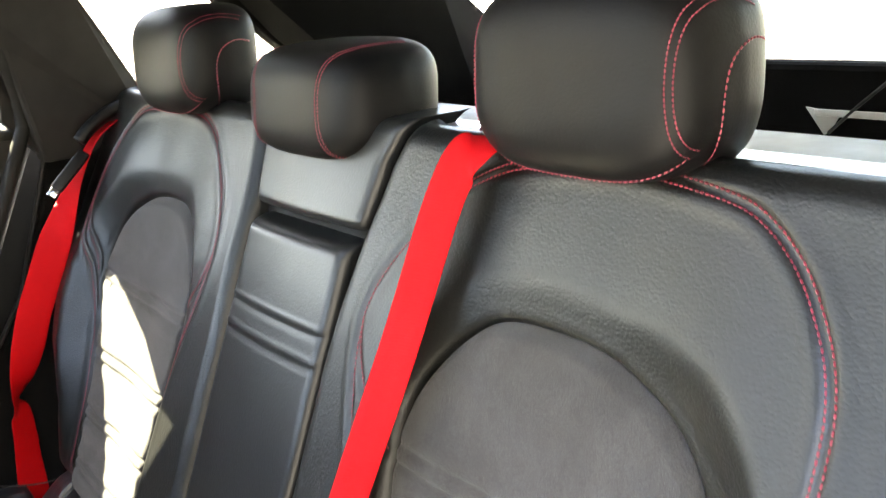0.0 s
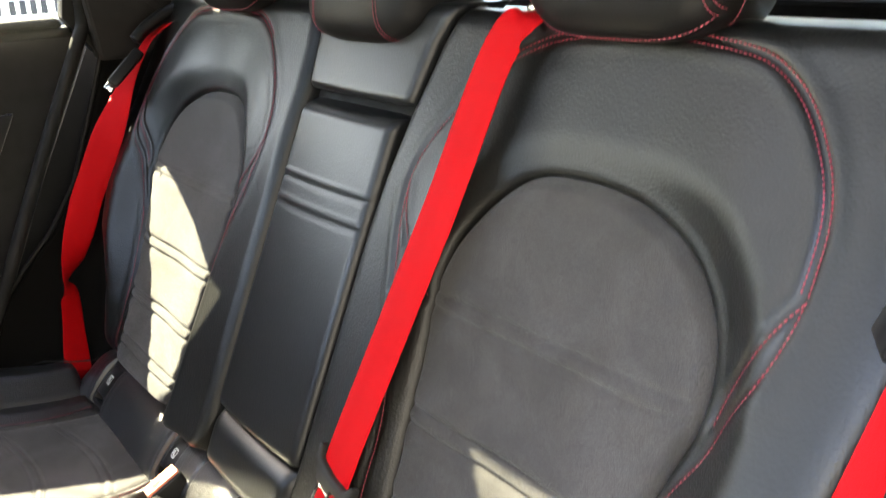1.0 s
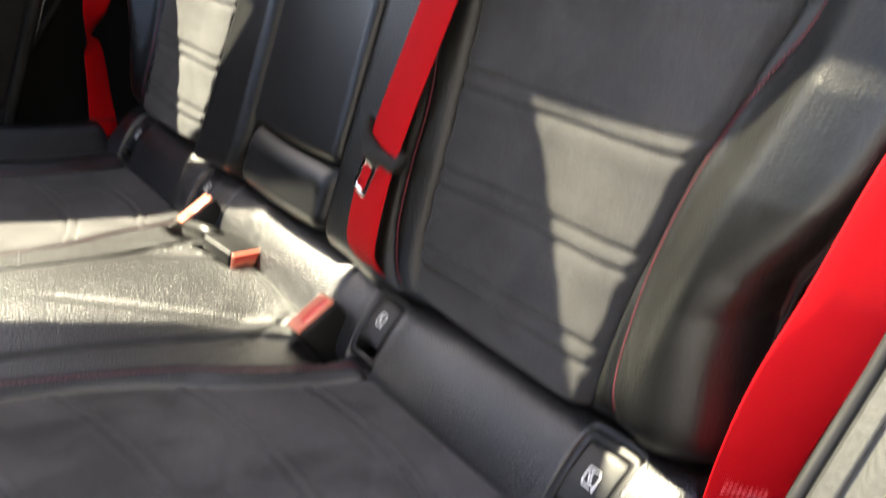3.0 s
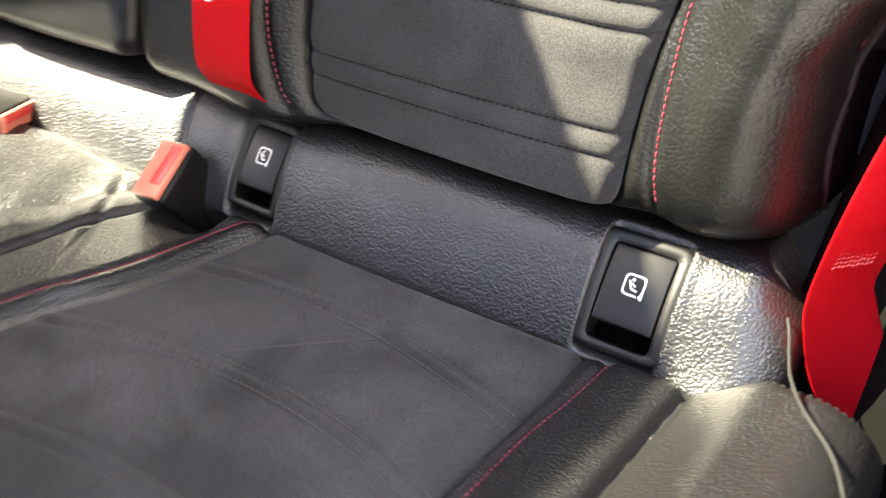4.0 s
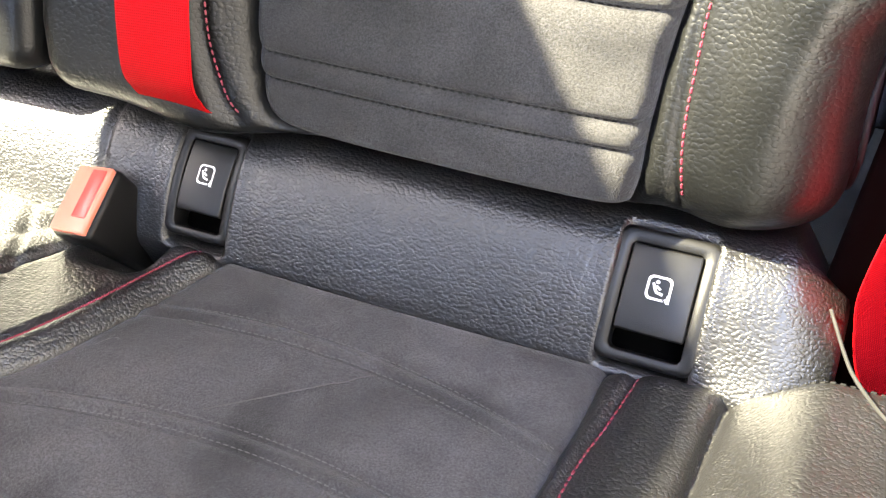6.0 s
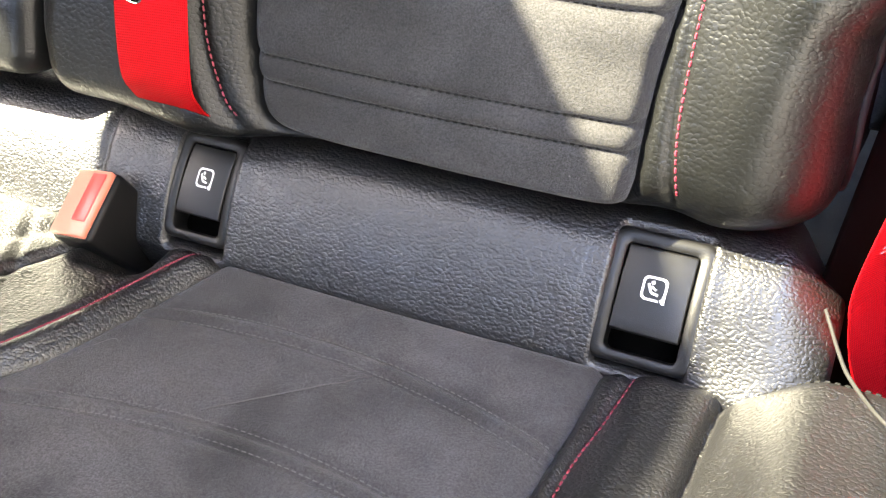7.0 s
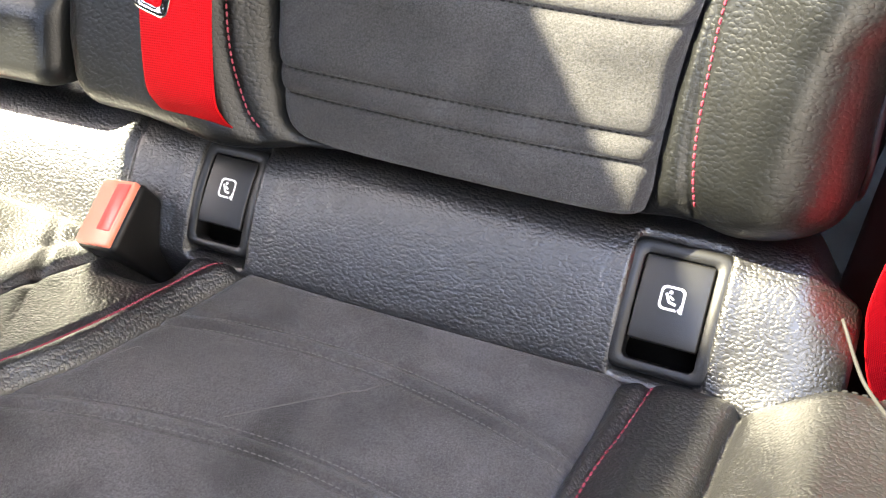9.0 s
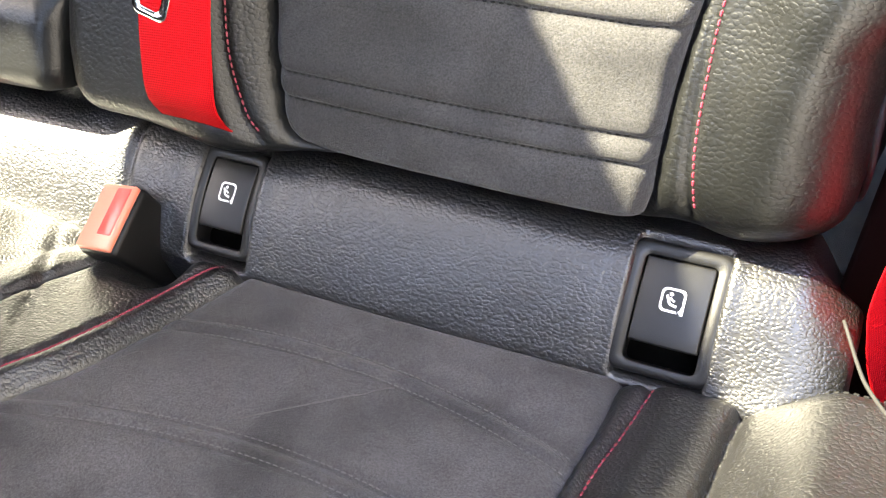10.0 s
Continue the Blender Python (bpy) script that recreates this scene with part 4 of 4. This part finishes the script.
right = belt("seat_belt", [(0.690, 0.170, 0.900), (0.678, 0.130, 0.810), (0.660, 0.087, 0.700), (0.644, 0.060, 0.630), (0.632, 0.042, 0.575), (0.613, 0.026, 0.510), (0.599, 0.016, 0.440), (0.603, 0.014, 0.410), (0.617, 0.014, 0.375), (0.642, 0.016, 0.335)],
             [(0.83, 0.38, -0.25)] * 5 + [(0.72, 0.62, -0.27), (0.55, 0.80, -0.2), (0.6, 0.75, -0.1), (0.7, 0.65, 0.0), (0.8, 0.55, 0.0)], "red seat belt beside the backrest, anchored at the bench")
for k in range(7):
    pts = []
    for q in range(9):
        c0 = Vector((0.6000, 0.0172, 0.450)) + Vector((0.58, 0.77, -0.22)).normalized() * (-0.015 + 0.030 * q / 8)
        pts.append(c0 + Vector((0.04, 0.07, 0.26)).normalized() * (0.0028 * k + (0.0009 if q % 2 else -0.0009)) + Vector((0.70, -0.6, 0.1)).normalized() * 0.0012)
    part("anchor_stitching", stitches(np.array(pts), np.repeat([[0.70, -0.6, 0.1]], 9, 0), 0.0034, 0.0032, 0.0012, 0.0006), THREAD_PINK, right, "paler red lock stitching", False)
rm = Matrix.Translation((0.658, 0.108, 0.822)) @ Euler((radians(-25), radians(-10), radians(-55))).to_matrix().to_4x4()
part("latch_plate", box((0.066, 0.014, 0.026), 0.004, 3, rm), PLASTIC, right, "black latch plate")
part("tongue", box((0.020, 0.003, 0.020), 0.001, 1, rm @ Matrix.Translation((0.038, 0, 0))), CHROME, right, "steel tongue")


# ---- side bolsters beside the backrest ----
def side_bolster(s):
    e = thing("side_bolster", (s * 0.64, 0.0, 0.36), "dark leather side bolster between backrest and door", "car seat", "side bolsters")
    nv, nu = 60, 30
    z = np.linspace(0.30, 0.905, nv)
    u = np.linspace(0, 1, nu)
    X = 0.565 + np.interp(z, [0.3, 0.6, 0.9], [0.0, 0.03, 0.07])[:, None] * (1 - u[None]) + 0.120 * u[None]
    lip = np.interp(z, [0.30, 0.50, 0.55, 0.60, 0.67, 0.80, 0.90], [0.170, 0.128, 0.108, 0.082, 0.066, 0.074, 0.082])
    depth = 0.070 - (0.070 + lip[:, None]) * (np.interp(u, [0, 0.35, 0.6, 0.8, 0.92, 1.0], [0.0, 0.04, 0.18, 0.46, 0.80, 1.0]))[None]
    Y = back_y(z)[:, None] + depth
    Z = np.repeat(z[:, None], nu, 1)
    P = np.stack([s * X, Y, Z], -1)
    part("cover", skirted(P, (s * 0.02, 0.06, 0), s > 0), PILLAR_CLOTH, e, "dark side cover")
    edge = [(s * 0.686, back_y(k) - np.interp(k, z, lip) - 0.001, k) for k in np.linspace(0.31, 0.89, 40)]
    part("edge_bead", tube(edge, 0.004, 8), RUBBER, e, "black rubber bead")
    if s > 0:
        rows = []
        for k in np.linspace(0.31, 0.89, 60):
            y0 = back_y(k) - np.interp(k, z, lip) - 0.006
            row = []
            for q in np.linspace(0, 1, 24):
                groove = 0.004 * math.exp(-(((q - 0.28) / 0.035) ** 2))
                row.append((0.691 + 0.055 * q - groove, y0 - 0.035 * q + groove, k - 0.03 * q))
            rows.append(row)
        part("aperture_trim", skirted(np.array(rows), (0.03, 0.05, 0), True), APERTURE, e, "grey textured door aperture trim")
    return e


for s in (1, -1):
    side_bolster(s)

# ---- car shell ----
shell = []


def structure(name, geometry, material, label, category="car body"):
    if isinstance(geometry, bmesh.types.BMesh):
        me = bpy.data.meshes.new(name)
        geometry.to_mesh(me)
        geometry.free()
        me.polygons.foreach_set("use_smooth", [False] * len(me.polygons))
        me.materials.append(material)
        ob = new(name, me)
    else:
        ob = mesh_object(name, geometry[0], geometry[1], material)
    return tagged(ob, label, category, "", "structure")


def slab(x0, x1, y0, y1, z0, z1, bevel=0.0):
    return box((x1 - x0, y1 - y0, z1 - z0), bevel, 2, Matrix.Translation(((x0 + x1) / 2, (y0 + y1) / 2, (z0 + z1) / 2)))


structure("floor", slab(-0.74, 0.74, -1.6, 1.15, -0.02, 0.0), CARPET, "black carpeted car floor", "floor")
# unseen wall, added to close the front of the cabin against light
structure("wall_front", slab(-0.74, 0.74, -1.62, -1.6, 0.0, 1.06), PLASTIC_GREY, "unseen dark wall closing the cabin front", "car body")
# unseen roof lining, its glass opening cut so sun patches land on the bench
RZ = 1.28
structure("ceiling", slab(-0.56, -0.25, -1.6, 1.0, RZ, RZ + 0.03), HEADLINER, "unseen dark roof lining that bounds the sun patches", "ceiling")
structure("ceiling_side", slab(0.42, 0.56, -1.6, 1.0, RZ, RZ + 0.03), HEADLINER, "unseen dark roof lining that bounds the sun patches", "ceiling")
structure("ceiling_rear", prism([(-0.25, -0.085), (-0.03, -0.085), (0.10, -0.074), (0.42, -0.064), (0.42, 1.0), (-0.25, 1.0)], 0.03, Matrix.Translation((0, 0, RZ))), HEADLINER, "unseen dark roof lining that bounds the sun patches", "ceiling")
structure("ceiling_front", slab(-0.25, 0.42, -1.6, -0.95, RZ, RZ + 0.03), HEADLINER, "unseen dark roof lining that bounds the sun patches", "ceiling")
structure("window_roof", prism([(-0.25, -0.95), (0.42, -0.95), (0.42, -0.064), (0.10, -0.074), (-0.03, -0.085), (-0.25, -0.085)], 0.004, Matrix.Translation((0, 0, RZ + 0.012))), ROOF_GLASS, "unseen tinted roof panel that lets the sun patches in", "window")
# unseen roof rails; the left lower edge is stepped to bound the sun patches
for s in (1, -1):
    name = "roof_rail_left" if s < 0 else "roof_rail_right"
    structure(name, slab(min(s * 0.56, s * 0.63), max(s * 0.56, s * 0.63), -1.3, 1.0, 1.215, RZ + 0.03, 0.008) if s > 0 else prism([(-1.3, 1.14), (-0.48, 1.148), (-0.34, 1.166), (-0.25, 1.220), (-0.205, 1.242), (-0.185, 1.255), (0.05, 1.255), (0.09, 1.165), (0.30, 1.165), (1.0, 1.20), (1.0, 1.31), (-1.3, 1.31)], 0.027, Matrix(((0, 0, 1, -0.562), (1, 0, 0, 0), (0, 1, 0, 0), (0, 0, 0, 1))), 0.003), HEADLINER, "unseen cloth-covered roof rail bounding the sunlight", "car body")

# unseen front seats, added as occluders of light from the front
for s in (1, -1):
    seat = thing("front_seat", (s * 0.37, -0.95, 0.0), "unseen black leather front seat that holds back light", "car seat", "front seats")
    part("backrest", box((0.50, 0.14, 0.72), 0.05, 4, Matrix.Translation((s * 0.37, -0.98, 0.60)) @ pose(0, 0, 0, -14)), LEATHER_SMOOTH, seat, "padded backrest")
    part("head_pad", box((0.26, 0.10, 0.17), 0.04, 4, Matrix.Translation((s * 0.37, -0.86, 1.06))), LEATHER_SMOOTH, seat, "headrest")
    part("base", box((0.50, 0.50, 0.26), 0.04, 3, Matrix.Translation((s * 0.37, -1.28, 0.13))), LEATHER_SMOOTH, seat, "seat base")

# left side
LX0, LX1 = -0.715, -0.675
structure("pillar_left_c", side_panel([(0.105, 0.86), (0.072, 1.03), (0.03, 1.10), (-0.06, 1.20), (-0.10, 1.30), (0.08, 1.30), (0.178, 1.10), (0.215, 1.04), (0.262, 0.960), (0.285, 0.945), (0.285, 0.86)], LX0, LX1, 0.006), PILLAR_GREY, "dark grey cloth pillar trim", "pillar trim")
structure("pillar_left_d", side_panel([(0.60, 0.90), (0.555, 0.945), (0.520, 0.975), (0.485, 1.004), (0.438, 1.041), (0.394, 1.071), (0.30, 1.135), (0.22, 1.20), (0.20, 1.30), (0.70, 1.30), (0.80, 1.12), (0.911, 1.024), (0.974, 0.981), (1.03, 0.94), (1.03, 0.55), (0.66, 0.55)], LX0, LX1, 0.006), PILLAR_CLOTH, "black rear pillar trim", "pillar trim")
structure("wall_left_rear", side_panel([(0.16, 0.0), (0.16, 0.86), (0.285, 0.90), (0.62, 0.92), (0.66, 0.55), (0.98, 0.55), (0.98, 0.0)], LX0 + 0.003, LX1 - 0.003, 0.0), PLASTIC, "black luggage-room side trim", "car body")
structure("window_left_quarter", side_panel([(0.24, 0.93), (0.06, 1.30), (0.50, 1.30), (0.60, 0.93)], -0.700, -0.696, 0.0), GLASS, "clear rear quarter glass", "window")
structure("window_left_door", side_panel([(-0.78, 0.90), (-0.78, 0.93), (-0.72, 1.30), (-0.05, 1.30), (0.06, 1.03), (0.09, 0.93), (0.09, 0.90)], -0.705, -0.701, 0.0), GLASS, "clear rear door glass", "window")

door = thing("rear_door", (-0.71, -0.35, 0.12), "closed black rear door with trim panel and window sill", "car door")
part("panel", side_panel([(-0.82, 0.15), (-0.82, 0.905), (0.10, 0.915), (0.10, 0.88), (0.0, 0.68), (-0.09, 0.48), (-0.15, 0.33), (-0.21, 0.15)], -0.765, -0.722, 0.006), PLASTIC_GREY, door, "dark grey door trim")
part("sill", side_panel([(-0.82, 0.905), (-0.82, 0.925), (0.060, 0.930), (0.066, 0.915)], -0.765, -0.715, 0.006), PLASTIC_GREY, door, "padded window sill")
part("armrest", side_panel([(-0.80, 0.60), (-0.80, 0.66), (-0.16, 0.655), (-0.11, 0.60)], -0.722, -0.672, 0.012), LEATHER_SMOOTH, door, "leather door armrest")
part("insert", side_panel([(-0.80, 0.68), (-0.80, 0.79), (-0.03, 0.79), (-0.085, 0.68)], -0.722, -0.714, 0.003), LEATHER_SMOOTH, door, "leather door insert")
part("window_frame", side_panel([(0.105, 0.87), (0.060, 0.93), (0.062, 0.966), (0.054, 0.983), (0.039, 1.010), (0.006, 1.059), (-0.025, 1.097), (-0.060, 1.140), (-0.080, 1.190), (-0.080, 1.30), (-0.02, 1.30), (0.035, 1.10), (0.078, 1.03), (0.100, 0.93)], -0.722, -0.690, 0.003), PLASTIC, door, "black window frame")
# added bar, outlined to throw the shade between the bench's sun patches
part("window_sun_blocker", side_panel([(-0.125, 0.925), (-0.118, 1.02), (-0.098, 1.11), (-0.078, 1.175), (-0.070, 1.25), (-0.070, 1.30), (-0.188, 1.30), (-0.188, 1.25), (-0.182, 1.17), (-0.166, 1.10), (-0.170, 1.0), (-0.175, 0.925)], -0.716, -0.698, 0.003), PLASTIC, door, "added black bar in the door window that blocks sun")
seal = spline([(-0.590, -0.06, 1.20), (-0.625, 0.03, 1.09), (-0.655, 0.075, 1.01), (-0.684, 0.088, 0.93), (-0.684, 0.070, 0.88), (-0.684, -0.025, 0.68), (-0.684, -0.115, 0.48), (-0.684, -0.18, 0.33), (-0.684, -0.24, 0.12)], 8)
structure("door_seal", tube(seal, 0.011, 10), RUBBER, "black rubber door seal", "door seal")

structure("wall_left_skin", slab(-0.82, -0.79, -1.6, 0.35, 0.0, 0.90), PLASTIC, "black outer door skin", "car body")
# unseen wall, added to cut the sky light entering the open doorway
structure("wall_right_blocker", slab(2.0, 2.2, -5.0, 5.0, -0.35, 3.2), BLOCKER_WALL, "unseen dark wall added to block light from the right", "wall")
# right side around the open doorway
structure("pillar_right_c", side_panel([(0.105, 0.86), (0.072, 1.03), (0.03, 1.10), (-0.06, 1.20), (0.12, 1.22), (0.178, 1.10), (0.215, 1.04), (0.262, 0.960), (0.285, 0.945), (0.285, 0.86)], 0.728, 0.768, 0.006), PLASTIC_GREY, "dark grey cloth pillar trim", "pillar trim")
structure("pillar_right_d", side_panel([(0.62, 0.90), (0.55, 1.05), (0.48, 1.22), (0.98, 1.22), (0.80, 1.10), (0.95, 0.80), (0.95, 0.55), (0.66, 0.55)], -LX1, -LX0, 0.006), PLASTIC, "black rear pillar trim", "pillar trim")
structure("wall_right_rear", side_panel([(0.16, 0.0), (0.16, 0.86), (0.285, 0.90), (0.62, 0.92), (0.66, 0.55), (0.98, 0.55), (0.98, 0.0)], -LX1 + 0.003, -LX0 - 0.003, 0.0), PLASTIC, "black luggage-room side trim", "car body")
structure("window_right_quarter", side_panel([(0.24, 0.93), (0.12, 1.21), (0.50, 1.21), (0.60, 0.93)], 0.696, 0.700, 0.0), GLASS, "clear rear quarter glass", "window")
structure("sill_right", slab(0.66, 0.74, -0.85, 0.1, 0.0, 0.12, 0.01), PLASTIC, "black door sill of the open doorway", "car body")
# unseen front doors and B pillars, added to hold back light
for s in (1, -1):
    a, b = sorted((s * 0.68, s * 0.735))
    tag = "left" if s < 0 else "right"
    structure("pillar_%s_b" % tag, slab(a, b, -0.90, -0.82, 0.0, 1.2), PLASTIC_GREY, "unseen grey centre pillar that holds back light", "pillar trim")
    structure("wall_%s_front" % tag, slab(a, b, -1.6, -0.905, 0.0, 0.90), PLASTIC_GREY, "unseen dark front door wall that holds back light", "car body")

# ---- behind the backrest ----
structure("parcel_shelf", slab(-0.66, 0.66, 0.250, 0.372, 0.925, 0.944, 0.006), SHELF, "grey luggage cover cassette behind the backrest", "shelf")
# bright strip that draws the sunlit band along the luggage cover
structure("shelf_sun_strip", slab(-0.64, 0.64, 0.264, 0.290, 0.9445, 0.9475, 0.001), ALUMINIUM, "bright strip standing in for sunlight on the luggage cover", "trim")
structure("backrest_shell", box((1.26, 0.03, 0.50), 0.005, 2, Matrix.Translation((0, 0.215, 0.68)) @ pose(0, 0, 0, -23.7)), CARPET, "black carpeted back of the bench", "car body")
structure("tailgate_trim", slab(-0.66, 0.66, 1.0, 1.05, 0.0, 0.905, 0.01), PILLAR_CLOTH, "black tailgate trim", "car body")
structure("window_rear", (
    [(-0.66, 1.02, 0.90), (0.66, 1.02, 0.90), (0.58, 0.86, 1.26), (-0.58, 0.86, 1.26), (-0.66, 1.024, 0.90), (0.66, 1.024, 0.90), (0.58, 0.864, 1.26), (-0.58, 0.864, 1.26)],
    [(0, 1, 2, 3), (7, 6, 5, 4), (0, 4, 5, 1), (1, 5, 6, 2), (2, 6, 7, 3), (3, 7, 4, 0)]), GLASS, "clear tailgate window", "window")

lamp = thing("luggage_lamp", (-0.645, 0.69, 1.008), "small clear luggage lamp on the rear pillar", "lamp")
lt = Matrix.Translation((-0.642, 0.69, 1.008)) @ Euler((radians(-60), 0, 0)).to_matrix().to_4x4()
part("lens", box((0.008, 0.068, 0.030), 0.003, 2, lt), ALUMINIUM, lamp, "silvery lens")
part("bezel", box((0.004, 0.080, 0.040), 0.002, 2, lt @ Matrix.Translation((-0.003, 0, 0))), PLASTIC, lamp, "black bezel")
hook = thing("bag_hook", (-0.67, 0.83, 0.89), "black folding bag hook on the rear pillar", "hook")
part("base", box((0.012, 0.07, 0.030), 0.004, 2, Matrix.Translation((-0.670, 0.83, 0.895))), PLASTIC_GREY, hook, "grey hook base")
# dark slab set on the base, drawing the shade of a hollow
part("recess", box((0.004, 0.050, 0.016), 0.001, 1, Matrix.Translation((-0.663, 0.835, 0.893))), RUBBER, hook, "recess, its shade put into the dark colour")

# pale band, pointed tab and thin line in front of the tailgate trim
strap = thing("tailgate_wedge", (0.08, 0.985, 0.80), "pale wedge shape and thin grey line at the tailgate trim", "strap")
part("band", box((0.16, 0.006, 0.010), 0.002, 2, Matrix.Translation((0.115, 0.985, 0.838))), PALE_BAND, strap, "pale narrow band")
part("tab", prism([(0.02, 0.845), (0.075, 0.838), (0.060, 0.812), (0.050, 0.806)], 0.004, Matrix(((1, 0, 0, 0), (0, 0, 1, 0.985), (0, 1, 0, 0), (0, 0, 0, 1))), 0.001), PALE_BAND, strap, "pale pointed tab")
part("cord", tube([(0.058, 0.984, 0.81), (0.10, 0.983, 0.848), (0.16, 0.982, 0.898)], 0.0025, 8), PIPING, strap, "grey cord")

# ---- outside ----
def box_mesh(a, b):
    """Corners and faces of a plain block between two corners."""
    v = [(x, y, z) for z in (a[2], b[2]) for y in (a[1], b[1]) for x in (a[0], b[0])]
    return v, [(0, 2, 3, 1), (4, 5, 7, 6), (0, 1, 5, 4), (2, 6, 7, 3), (0, 4, 6, 2), (1, 3, 7, 5)]



ASPHALT = plastic("pale_paving", (0.30, 0.29, 0.27), 0.9, 60.0, 0.01)
FACADE = plastic("pale_plaster", (0.82, 0.80, 0.77), 0.9, 4.0, 0.01)
PANE = plastic("grey_window_pane", (0.055, 0.058, 0.068), 0.5, 1.0, 0.0, 0.1)
CARPAINT = plastic("white_car_paint", (0.8, 0.8, 0.8), 0.25, 1.0, 0.0)
structure("ground", slab(-400, 400, -400, 400, -0.37, -0.35), ASPHALT, "pale concrete paving outside the car", "ground")

house = thing("building", (-8.4, 0, -0.35), "white building front with a grid of narrow grey windows", "building")
part("wall", slab(-9.0, -8.2, -4.0, 2.15, -0.35, 2.8), FACADE, house, "white rendered wall", False)
for row in range(9):
    for col in range(20):
        y0, z0 = 0.30 + col * 0.088 + 0.03 * (col // 4), 0.02 + row * 0.185
        pane = part("window", slab(-8.215, -8.19, y0, y0 + 0.048, z0, z0 + 0.12), PANE, house, "grey window", False)
        bar = mesh_object("sill", *box_mesh((-8.19, y0 - 0.006, z0 - 0.016), (-8.175, y0 + 0.054, z0 - 0.004)), FACADE, False)
        bar.parent = pane

car = thing("parked_car", (-1.2, 7.5, -0.35), "white parked car standing behind the tailgate window", "car")
prof = spline([(-3.4, -0.05), (-3.35, 0.30), (-3.0, 0.42), (-2.3, 0.47), (-1.6, 0.92), (-0.9, 1.05), (-0.6, 0.60), (-0.35, 0.475), (0.4, 0.47), (0.75, 0.44), (1.0, 0.36), (1.5, 0.34), (1.75, 0.22), (1.8, -0.05)], 6)
verts = [(x, 6.6, z) for x, z in prof] + [(x, 6.75, z + 0.02) for x, z in prof] + [(x, 8.1, z + 0.02) for x, z in prof] + [(x, 8.3, z) for x, z in prof]
n = len(prof)
faces = [(k * n + i, k * n + i + 1, (k + 1) * n + i + 1, (k + 1) * n + i) for k in range(3) for i in range(n - 1)]
faces += [tuple(range(n))[::-1], tuple(range(3 * n, 4 * n))]
part("body", (verts, faces), CARPAINT, car, "white painted body")
for wx in (-2.5, 0.95):
    part("wheel", tube([(wx, 6.62, -0.03), (wx, 6.82, -0.03)], 0.32, 24), RUBBER, car, "black tyre", False)
